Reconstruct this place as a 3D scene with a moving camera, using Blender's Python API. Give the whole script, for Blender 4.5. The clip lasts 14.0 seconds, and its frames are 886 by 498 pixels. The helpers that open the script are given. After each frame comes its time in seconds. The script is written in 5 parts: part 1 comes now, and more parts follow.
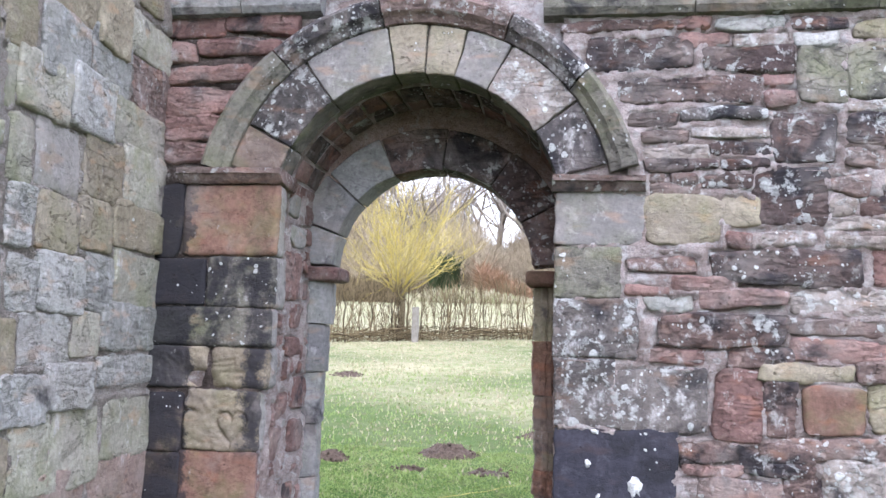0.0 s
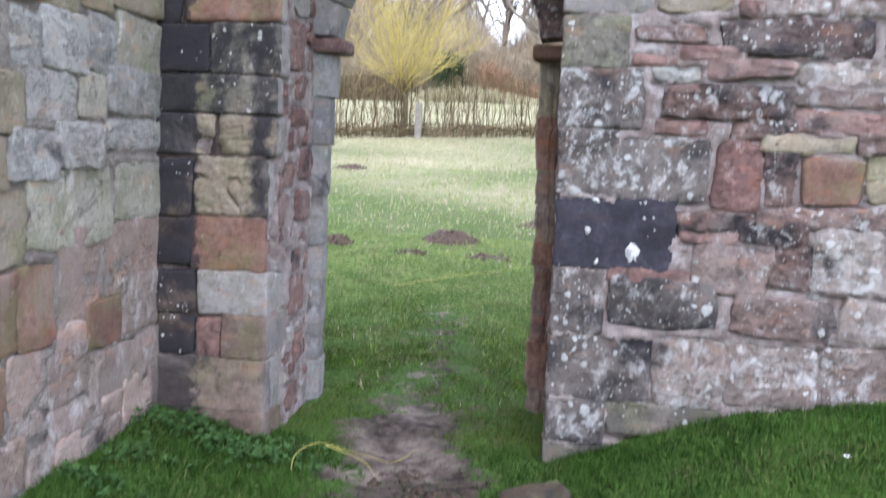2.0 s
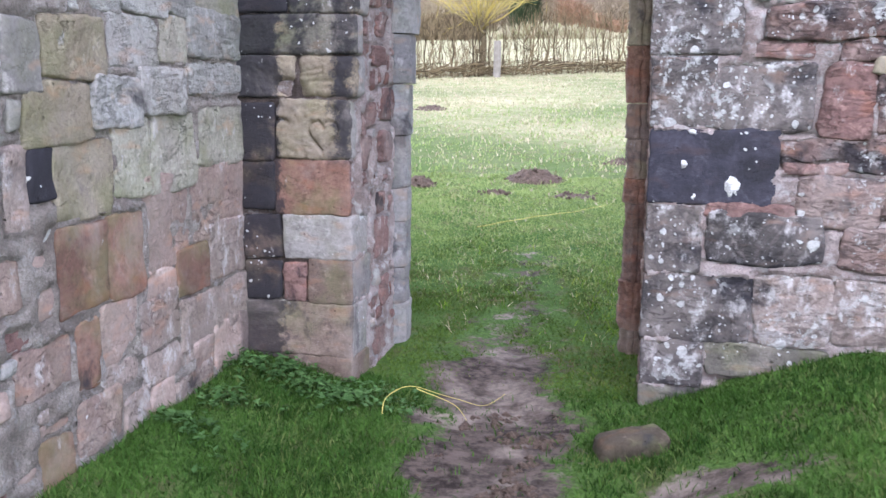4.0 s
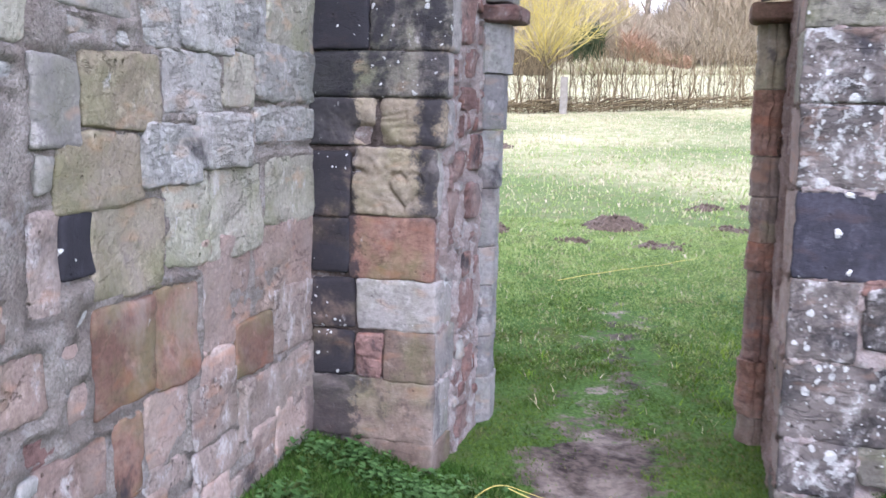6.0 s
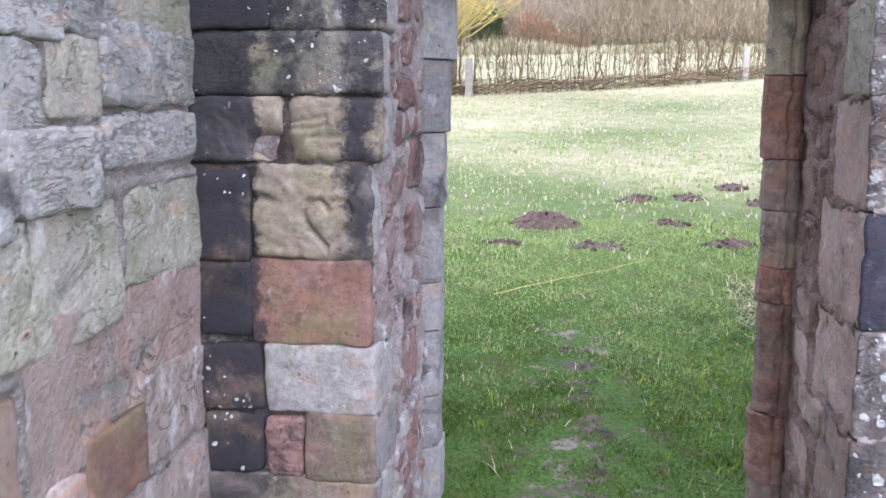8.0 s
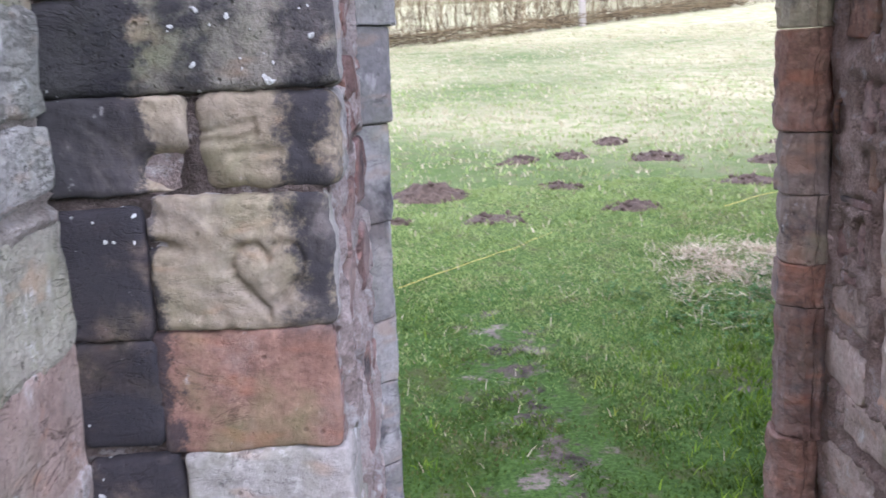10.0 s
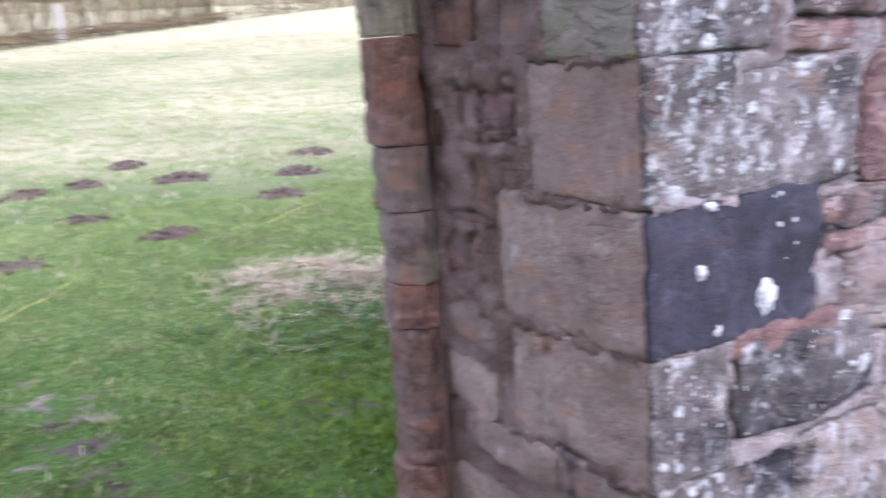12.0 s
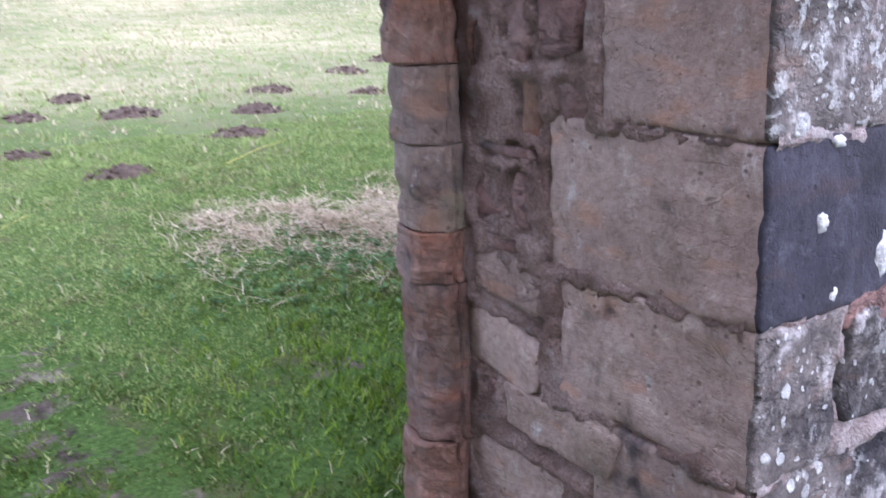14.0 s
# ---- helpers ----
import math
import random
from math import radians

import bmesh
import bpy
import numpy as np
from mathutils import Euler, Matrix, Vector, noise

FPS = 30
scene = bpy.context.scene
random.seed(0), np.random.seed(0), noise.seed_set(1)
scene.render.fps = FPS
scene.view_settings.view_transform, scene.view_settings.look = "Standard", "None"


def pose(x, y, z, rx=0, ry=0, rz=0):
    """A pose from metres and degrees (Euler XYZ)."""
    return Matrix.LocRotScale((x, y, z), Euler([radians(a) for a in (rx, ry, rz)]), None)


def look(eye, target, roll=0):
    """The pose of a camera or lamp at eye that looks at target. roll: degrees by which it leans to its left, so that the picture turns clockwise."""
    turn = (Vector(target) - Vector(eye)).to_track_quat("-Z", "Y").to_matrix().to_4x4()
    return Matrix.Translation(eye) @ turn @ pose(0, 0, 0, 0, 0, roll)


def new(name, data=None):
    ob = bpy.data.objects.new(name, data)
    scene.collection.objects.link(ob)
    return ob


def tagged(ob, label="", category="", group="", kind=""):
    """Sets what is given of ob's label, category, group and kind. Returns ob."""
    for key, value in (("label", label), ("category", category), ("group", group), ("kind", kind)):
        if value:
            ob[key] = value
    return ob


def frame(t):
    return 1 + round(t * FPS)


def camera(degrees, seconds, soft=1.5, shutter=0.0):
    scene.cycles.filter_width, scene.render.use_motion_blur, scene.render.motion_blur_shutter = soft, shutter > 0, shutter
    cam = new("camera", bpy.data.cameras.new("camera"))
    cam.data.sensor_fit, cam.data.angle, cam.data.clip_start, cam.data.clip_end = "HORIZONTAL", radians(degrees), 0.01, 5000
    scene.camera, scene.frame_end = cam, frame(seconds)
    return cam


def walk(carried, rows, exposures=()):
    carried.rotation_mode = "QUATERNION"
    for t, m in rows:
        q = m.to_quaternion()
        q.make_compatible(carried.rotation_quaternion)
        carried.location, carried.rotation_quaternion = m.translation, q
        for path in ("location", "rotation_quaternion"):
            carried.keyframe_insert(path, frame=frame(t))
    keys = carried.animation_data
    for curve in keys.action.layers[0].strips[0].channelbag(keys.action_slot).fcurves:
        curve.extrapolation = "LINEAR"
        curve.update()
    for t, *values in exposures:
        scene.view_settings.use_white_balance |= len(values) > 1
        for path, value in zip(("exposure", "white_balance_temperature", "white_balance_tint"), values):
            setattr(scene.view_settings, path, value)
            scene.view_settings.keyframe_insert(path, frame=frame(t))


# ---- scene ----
cam = camera(51.4, 14.0, shutter=0.5)
PATH = [
    (0, (0.562, 0.265, 1.423), (0.263, 2.23, 1.64), 1.7),
    (0.5, (0.569, 0.255, 1.389), (0.298, 2.228, 1.566), 1.4),
    (1, (0.562, 0.254, 1.345), (0.298, 2.236, 1.362), 1.8),
    (1.5, (0.558, 0.243, 1.316), (0.282, 2.222, 1.246), 2.4),
    (2, (0.558, 0.231, 1.288), (0.269, 2.199, 1.078), 2.4),
    (2.5, (0.559, 0.228, 1.256), (0.239, 2.17, 0.901), 2.0),
    (5, (0.445, 0.529, 1.287), (-0.087, 2.431, 0.972), 0.6),
    (5.5, (0.378, 0.666, 1.301), (-0.179, 2.564, 1.008), 1.3),
    (6, (0.23, 0.816, 1.322), (-0.343, 2.713, 1.05), 1.2),
    (6.5, (0.18, 1.061, 1.334), (-0.424, 2.943, 1.028), 0.1),
    (7, (0.138, 1.279, 1.354), (-0.411, 3.168, 0.994), 0.4),
    (7.5, (-0.039, 1.472, 1.36), (-0.458, 3.4, 1.034), 1.2),
    (8, (-0.131, 1.665, 1.383), (-0.495, 3.607, 1.075), 0.1),
    (10.5, (-0.646, 2.506, 1.454), (-0.451, 4.447, 1.009), -2.0),
    (11, (-0.708, 2.622, 1.453), (-0.25, 4.515, 0.997), -0.2),
    (11.5, (-0.683, 2.703, 1.456), (-0.161, 4.586, 1.034), -3.8),
    (12, (-0.675, 2.767, 1.456), (0.298, 4.459, 1.019), -3.8),
    (12.5, (-0.67, 2.832, 1.443), (0.469, 4.413, 0.993), -2.9),
    (13, (-0.646, 2.93, 1.429), (0.362, 4.595, 0.968), -2.9),
    (13.5, (-0.671, 3.052, 1.396), (0.312, 4.727, 0.916), -2.6),
    (14, (-0.65, 3.168, 1.368), (0.405, 4.775, 0.818), -2.0),
]

EXPOSURES = [(0.0, 2.42, 6000, 20), (2.5, 2.22, 6000, 18), (5.0, 2.65, 5900, 25), (8.0, 2.56, 5900, 25), (10.5, 2.48, 5850, 26), (12.0, 2.55, 5800, 29), (14.0, 2.5, 5750, 28)]
walk(cam, [(t, look(eye, target, roll)) for t, eye, target, roll in PATH], EXPOSURES)

# ---- sky and sun: bright overcast ----
SUN_EL, SUN_AZ = radians(58), radians(172)
world = bpy.data.worlds.new("overcast_sky")
scene.world = world
world.use_nodes = True
wn, wl = world.node_tree.nodes, world.node_tree.links
sky = wn.new("ShaderNodeTexSky")
sky.sky_type, sky.sun_disc = "NISHITA", False
sky.sun_elevation, sky.sun_rotation = SUN_EL, SUN_AZ
sky.air_density, sky.dust_density, sky.ozone_density = 1.0, 0.8, 1.0
pale = wn.new("ShaderNodeHueSaturation")
pale.inputs["Saturation"].default_value = 0.4
wl.new(sky.outputs[0], pale.inputs["Color"])
wl.new(pale.outputs[0], wn["Background"].inputs["Color"])
wn["Background"].inputs["Strength"].default_value = 0.15
sun = new("sun", bpy.data.lights.new("sun", "SUN"))
sun.data.energy, sun.data.angle, sun.data.color = 0.2, radians(80), (1.0, 0.98, 0.97)
sun.matrix_world = look((math.sin(SUN_AZ) * math.cos(SUN_EL) * 30, math.cos(SUN_AZ) * math.cos(SUN_EL) * 30, math.sin(SUN_EL) * 30), (0, 0, 0))


# ---- materials ----
class Nodes:
    """A small builder for node materials."""

    def __init__(self, name, rough=0.9, spec=0.25):
        self.mat = bpy.data.materials.new(name)
        self.mat.use_nodes = True
        self.t = self.mat.node_tree
        self.bsdf = self.t.nodes["Principled BSDF"]
        self.bsdf.inputs["Roughness"].default_value = rough
        self.bsdf.inputs["Specular IOR Level"].default_value = spec
        self.pos = self.add("ShaderNodeNewGeometry").outputs["Position"]

    def add(self, kind):
        return self.t.nodes.new(kind)

    def put(self, value, socket):
        if isinstance(value, bpy.types.NodeSocket):
            self.t.links.new(value, socket)
        elif isinstance(value, (tuple, list)) and len(value) == 3 and len(socket.default_value) == 4:
            socket.default_value = (*value, 1)
        else:
            socket.default_value = value

    def stretch(self, sx, sy, sz):
        n = self.add("ShaderNodeMapping")
        n.inputs["Scale"].default_value = (sx, sy, sz)
        self.put(self.pos, n.inputs["Vector"])
        return n.outputs[0]

    def noise(self, scale, detail=4.0, rough=0.6, vec=None, warp=0.0):
        n = self.add("ShaderNodeTexNoise")
        self.put(vec or self.pos, n.inputs["Vector"])
        n.inputs["Scale"].default_value, n.inputs["Detail"].default_value = scale, detail
        n.inputs["Roughness"].default_value, n.inputs["Distortion"].default_value = rough, warp
        return n.outputs["Fac"]

    def math(self, op, a, b=0.0, c=0.0):
        n = self.add("ShaderNodeMath")
        n.operation = op
        for v, s in zip((a, b, c), n.inputs):
            self.put(v, s)
        return n.outputs[0]

    def step(self, v, lo, hi, to0=0.0, to1=1.0):
        n = self.add("ShaderNodeMapRange")
        n.interpolation_type = "SMOOTHSTEP"
        for x, s in zip((v, lo, hi, to0, to1), n.inputs):
            self.put(x, s)
        return n.outputs[0]

    def mix(self, f, a, b, mode="MIX"):
        n = self.add("ShaderNodeMix")
        n.data_type, n.blend_type = "RGBA", mode
        self.put(f, n.inputs[0])
        self.put(a, n.inputs[6])
        self.put(b, n.inputs[7])
        return n.outputs[2]

    def random(self):
        return self.add("ShaderNodeObjectInfo").outputs["Random"]

    def island(self):
        return self.add("ShaderNodeNewGeometry").outputs["Random Per Island"]

    def cells(self, scale, vec=None):
        n = self.add("ShaderNodeTexVoronoi")
        n.inputs["Scale"].default_value = scale
        self.put(vec or self.pos, n.inputs["Vector"])
        sep = self.add("ShaderNodeSeparateColor")
        self.put(n.outputs["Color"], sep.inputs[0])
        return n.outputs["Distance"], sep.outputs[0]

    def bump(self, height, strength, dist):
        n = self.add("ShaderNodeBump")
        n.inputs["Strength"].default_value, n.inputs["Distance"].default_value = strength, dist
        self.put(height, n.inputs["Height"])
        self.put(n.outputs[0], self.bsdf.inputs["Normal"])

    def colour(self, c):
        self.put(c, self.bsdf.inputs["Base Color"])
        return self.mat


WASH = (0.33, 0.285, 0.255)


def stone_material(name, light, dark, lichen=0.0, crust=0.0, bloom=0.0, alga=0.0, run=0.0, blotch=0.6, bedded=0.0, relief=0.9):
    """Sandstone: two tones, tooling, pits, black crust, pale bloom, green alga and white lichen spots."""
    m = Nodes(name)
    rnd = m.random()
    broad = m.noise(5, 3, 0.6)
    grain = m.noise(60, 5, 0.7)
    beds = m.noise(9, 4, 0.65, m.stretch(1, 1, 3), 0.8)
    tone = m.math("ADD", m.math("MULTIPLY", broad, 0.9), m.math("ADD", m.math("MULTIPLY", beds, 0.35), m.math("MULTIPLY", rnd, 0.6)))
    c = m.mix(m.step(tone, 0.6, 1.35), dark, light)
    mottle = m.noise(17, 6, 0.72, None, 0.5)
    c = m.mix(m.step(mottle, 0.5, 0.66, 0.0, blotch), c, tuple(0.5 * v for v in dark))
    c = m.mix(m.step(m.noise(13, 5, 0.7, None, 0.3), 0.54, 0.66, 0.0, 0.5), c, tuple(min(0.6, 1.3 * v + 0.02) for v in light))
    c = m.mix(m.step(grain, 0.35, 0.75, 0.0, 0.5), c, tuple(0.4 * v for v in dark))
    rust = m.step(m.noise(7, 2, 0.5, m.stretch(1, 1, 2.5)), 0.56, 0.72, 0.0, 0.5)
    c = m.mix(rust, c, (light[0] * 1.02, light[1] * 0.72, light[2] * 0.55))
    if alga:
        c = m.mix(m.step(m.noise(4.5, 4, 0.6), 0.45, 0.68, 0.0, alga), c, (0.17, 0.19, 0.08))
    if crust:
        k = m.step(m.noise(3.6, 5, 0.62, None, 0.3), 0.62 - 0.32 * crust, 0.74 - 0.28 * crust)
        c = m.mix(m.math("MULTIPLY", k, 0.93), c, (0.028, 0.027, 0.032))
    if run:
        # soot-black runs down the pier: one by its arris, one in the corner
        xyz = m.add("ShaderNodeSeparateXYZ")
        m.put(m.pos, xyz.inputs[0])
        wave = m.math("MULTIPLY", m.math("SUBTRACT", m.noise(8, 7, 0.74), 0.5), 0.34)
        px = m.math("ADD", xyz.outputs[0], wave)
        pier = m.math("MULTIPLY", m.step(xyz.outputs[1], 3.9, 3.95), m.step(xyz.outputs[0], -0.72, -0.70, 1.0, 0.0))
        band = m.math("MULTIPLY", m.step(m.math("ABSOLUTE", m.math("ADD", px, 0.785)), 0.02, 0.075, 1.0, 0.0), m.step(xyz.outputs[2], 0.93, 1.0))
        band = m.math("MULTIPLY", band, m.step(xyz.outputs[2], 1.72, 1.85, 1.0, 0.25))
        corner = m.step(px, -1.095, -1.06, 1.0, 0.0)
        k = m.math("MULTIPLY", pier, m.math("MAXIMUM", band, corner))
        c = m.mix(m.math("MULTIPLY", k, run), c, (0.028, 0.027, 0.032))
    if bloom:
        b = m.step(m.noise(11, 6, 0.72, m.stretch(1, 1, 0.7)), 0.66 - 0.2 * bloom, 0.76 - 0.12 * bloom)
        c = m.mix(m.math("MULTIPLY", b, 0.75), c, (0.56, 0.54, 0.52))
    if light[0] > 0.2:
        c = m.mix(m.step(m.noise(2.6, 6, 0.7, None, 0.6), 0.46, 0.66, 0.0, 0.4), c, WASH)
    seam = m.math("ABSOLUTE", m.math("SUBTRACT", m.noise(5.5, 5, 0.6, m.stretch(1, 1, 2.2), 0.9), 0.5))
    seam = m.math("MULTIPLY", m.step(seam, 0.0, 0.014, 1.0, 0.0), m.step(m.noise(3.1, 2), 0.46, 0.6))
    c = m.mix(m.math("MULTIPLY", seam, 0.4), c, tuple(0.3 * v for v in dark))
    h = m.math("ADD", m.math("MULTIPLY", grain, 0.5), m.math("ADD", m.math("MULTIPLY", beds, 0.35), m.math("MULTIPLY", m.noise(22, 5, 0.75), 1.0)))
    pits, _ = m.cells(48)
    h = m.math("SUBTRACT", h, m.step(pits, 0.05, 0.16, 0.5, 0.0))
    h = m.math("SUBTRACT", h, m.math("MULTIPLY", seam, 0.45))
    hole, luck = m.cells(30)
    hole = m.math("MULTIPLY", m.step(hole, 0.08, 0.2, 1.0, 0.0), m.step(luck, 0.78, 0.86))
    # shade inside the pits is painted into the colour as well
    c = m.mix(m.math("MULTIPLY", hole, 0.4), c, tuple(0.3 * v for v in dark))
    h = m.math("SUBTRACT", h, hole)
    if bedded:
        # split bedding: thin layers that break away in steps, cleft shade painted dark
        layers = m.noise(8, 6, 0.72, m.stretch(1, 1, 4), 0.6)
        cleft = m.step(m.math("ABSOLUTE", m.math("SUBTRACT", layers, 0.47)), 0.0, 0.03, 1.0, 0.0)
        cleft = m.math("MULTIPLY", cleft, m.step(m.noise(5, 3, 0.6), 0.42, 0.58))
        c = m.mix(m.math("MULTIPLY", cleft, 0.3 * bedded), c, tuple(0.25 * v for v in dark))
        h = m.math("ADD", h, m.math("MULTIPLY", m.math("SUBTRACT", layers, cleft), 1.5 * bedded))
    if lichen:
        wob = m.add("ShaderNodeVectorMath")
        wob.operation = "ADD"
        shift = m.add("ShaderNodeTexNoise")
        shift.inputs["Scale"].default_value = 30
        m.put(m.pos, shift.inputs["Vector"])
        amount = m.add("ShaderNodeVectorMath")
        amount.operation = "SCALE"
        amount.inputs["Scale"].default_value = 0.024
        m.put(shift.outputs["Color"], amount.inputs[0])
        m.put(m.pos, wob.inputs[0])
        m.put(amount.outputs[0], wob.inputs[1])
        patch = m.noise(4.2, 3, 0.6)
        total = None
        for scale, rmax, thin in ((11, 0.26, 0.72), (24, 0.34, 0.60), (58, 0.36, 0.60)):
            d, r = m.cells(scale, wob.outputs[0])
            radius = m.math("MULTIPLY", m.step(r, thin + 0.22 - 0.3 * lichen, 1.0), rmax)
            radius = m.math("MULTIPLY", radius, m.step(patch, 0.58 - 0.2 * lichen, 0.68 - 0.2 * lichen))
            spot = m.step(m.math("SUBTRACT", d, radius), -0.04, 0.02, 1.0, 0.0)
            spot = m.math("MULTIPLY", spot, m.step(radius, 0.03, 0.08))
            total = spot if total is None else m.math("MAXIMUM", total, spot)
        if lichen > 0.55:
            film = m.step(m.noise(15, 6, 0.72, None, 0.4), 0.60 - 0.07 * lichen, 0.64 - 0.07 * lichen)
            film = m.math("MULTIPLY", film, m.step(m.noise(3.3, 3, 0.6), 0.47, 0.57))
            total = m.math("MAXIMUM", total, m.math("MULTIPLY", film, 0.85))
        c = m.mix(m.math("MULTIPLY", total, m.step(m.noise(120, 3, 0.7), 0.25, 0.65, 0.45, 0.9)), c, (0.60, 0.61, 0.585))
        h = m.math("ADD", h, m.math("MULTIPLY", total, 0.35))
    m.bump(h, relief, 0.015)
    return m.colour(c)


STONE = {
    "r": stone_material("red_sandstone", (0.345, 0.215, 0.185), (0.205, 0.12, 0.105), 0.0, 0.14, 0.5, blotch=0.5, bedded=0.5),
    "o": stone_material("orange_sandstone", (0.265, 0.152, 0.112), (0.16, 0.092, 0.07), 0.04, 0.12, 0.12, 0.4, 0.85, blotch=0.4, relief=0.35),
    "b": stone_material("brown_sandstone", (0.34, 0.25, 0.215), (0.15, 0.098, 0.085), 0.62, 0.36, 0.6, bedded=0.65),
    "B": stone_material("tooled_brown_sandstone", (0.50, 0.385, 0.33), (0.32, 0.238, 0.203), 0.0, 0.03, 0.4, 0.12, 0.6, blotch=0.35, relief=0.5),
    "d": stone_material("dark_purple_sandstone", (0.215, 0.15, 0.13), (0.085, 0.06, 0.056), 0.8, 0.42, 0.35, bedded=0.65),
    "D": stone_material("dark_lichened_sandstone", (0.22, 0.19, 0.172), (0.07, 0.064, 0.062), 1.1, 0.5, 0.7, bedded=0.12),
    "k": stone_material("black_crusted_sandstone", (0.072, 0.068, 0.085), (0.032, 0.032, 0.043), 0.22, 0.55, blotch=0.3, relief=0.4),
    "K": stone_material("black_stained_sandstone", (0.17, 0.125, 0.10), (0.05, 0.04, 0.036), 0.5, 0.86, 0.1, 0.15, relief=0.5),
    "g": stone_material("grey_sandstone", (0.36, 0.34, 0.315), (0.22, 0.205, 0.195), 0.15, 0.1, 0.35, 0.25, blotch=0.4, relief=0.45),
    "G": stone_material("grey_green_sandstone", (0.26, 0.245, 0.20), (0.13, 0.12, 0.10), 0.5, 0.3, 0.2, 0.4, 0.9),
    "y": stone_material("buff_sandstone", (0.39, 0.34, 0.25), (0.26, 0.22, 0.155), 0.08, 0.05, 0.25, 0.4, blotch=0.35),
    "Y": stone_material("yellow_carved_sandstone", (0.32, 0.268, 0.19), (0.205, 0.168, 0.12), 0.08, 0.08, 0.15, 0.3, 0.95, blotch=0.3, relief=0.3),
    "n": stone_material("greenish_sandstone", (0.45, 0.43, 0.35), (0.31, 0.295, 0.235), 0.0, 0.03, 0.4, 0.5, blotch=0.35),
    "p": stone_material("pale_grey_sandstone", (0.50, 0.49, 0.455), (0.33, 0.325, 0.30), 0.0, 0.04, 0.35, 0.18, blotch=0.4, bedded=0.2),
    "P": stone_material("pale_pink_sandstone", (0.43, 0.33, 0.28), (0.275, 0.20, 0.168), 0.05, 0.04, 0.45, 0.15, blotch=0.35),
    "w": stone_material("limewashed_sandstone", (0.41, 0.335, 0.295), (0.265, 0.205, 0.175), 0.0, 0.03, 0.8, 0.1, blotch=0.35),
    "L": stone_material("whitened_sandstone", (0.40, 0.35, 0.31), (0.22, 0.17, 0.145), 0.95, 0.14, 0.95, bedded=0.3),
    "h": stone_material("umber_sandstone", (0.29, 0.225, 0.18), (0.165, 0.12, 0.095), 0.0, 0.12, 0.15, 0.35, 0.8, blotch=0.45, relief=0.5),
    "m": stone_material("mossy_sandstone", (0.17, 0.135, 0.095), (0.08, 0.064, 0.045), 0.0, 0.3, 0.0, 0.85),
    "M": stone_material("slate_grey_sandstone", (0.31, 0.305, 0.295), (0.19, 0.185, 0.185), 0.0, 0.15, 0.2, 0.2, blotch=0.4, relief=0.5),
    "s": stone_material("rust_red_sandstone", (0.30, 0.165, 0.115), (0.15, 0.085, 0.065), 0.0, 0.28, 0.12, 0.12, blotch=0.55, bedded=0.3, relief=0.6),
}


def mortar_material(name, light, dark, lichen):
    m = Nodes(name, 0.95, 0.1)
    grit = m.noise(140, 4, 0.75)
    lumps = m.noise(28, 5, 0.7)
    c = m.mix(m.step(m.noise(6, 4, 0.6), 0.35, 0.65), dark, light)
    c = m.mix(m.step(grit, 0.35, 0.7, 0.0, 0.6), c, tuple(0.45 * v for v in dark))
    c = m.mix(m.step(m.noise(34, 5, 0.75), 0.5, 0.66, 0.0, 0.4), c, tuple(0.7 * v for v in dark))
    c = m.mix(m.step(m.noise(17, 5, 0.7), 0.58 - 0.1 * lichen, 0.66, 0.0, lichen), c, (0.62, 0.6, 0.58))
    m.bump(m.math("ADD", m.math("MULTIPLY", grit, 0.6), m.math("MULTIPLY", lumps, 1.4)), 1.0, 0.03)
    return m.colour(c)


MORTAR_PINK = mortar_material("pink_lime_mortar", (0.64, 0.55, 0.515), (0.38, 0.30, 0.27), 0.9)
MORTAR_REVEAL = mortar_material("crumbling_red_mortar", (0.56, 0.43, 0.375), (0.33, 0.23, 0.19), 0.35)
MORTAR_DARK = mortar_material("dark_lime_mortar", (0.24, 0.19, 0.165), (0.10, 0.08, 0.07), 0.3)
MORTAR_GREY = mortar_material("grey_lime_mortar", (0.50, 0.455, 0.405), (0.32, 0.275, 0.24), 0.4)


def earth_material(name, light, dark):
    m = Nodes(name, 0.85, 0.3)
    lumps = m.noise(25, 6, 0.7)
    c = m.mix(m.step(lumps, 0.3, 0.7), dark, light)
    c = m.mix(m.step(m.noise(90, 3, 0.7), 0.55, 0.75, 0.0, 0.5), c, tuple(1.5 * v for v in light))
    m.bump(m.math("ADD", lumps, m.math("MULTIPLY", m.noise(110, 3, 0.7), 0.4)), 1.0, 0.03)
    return m.colour(c)


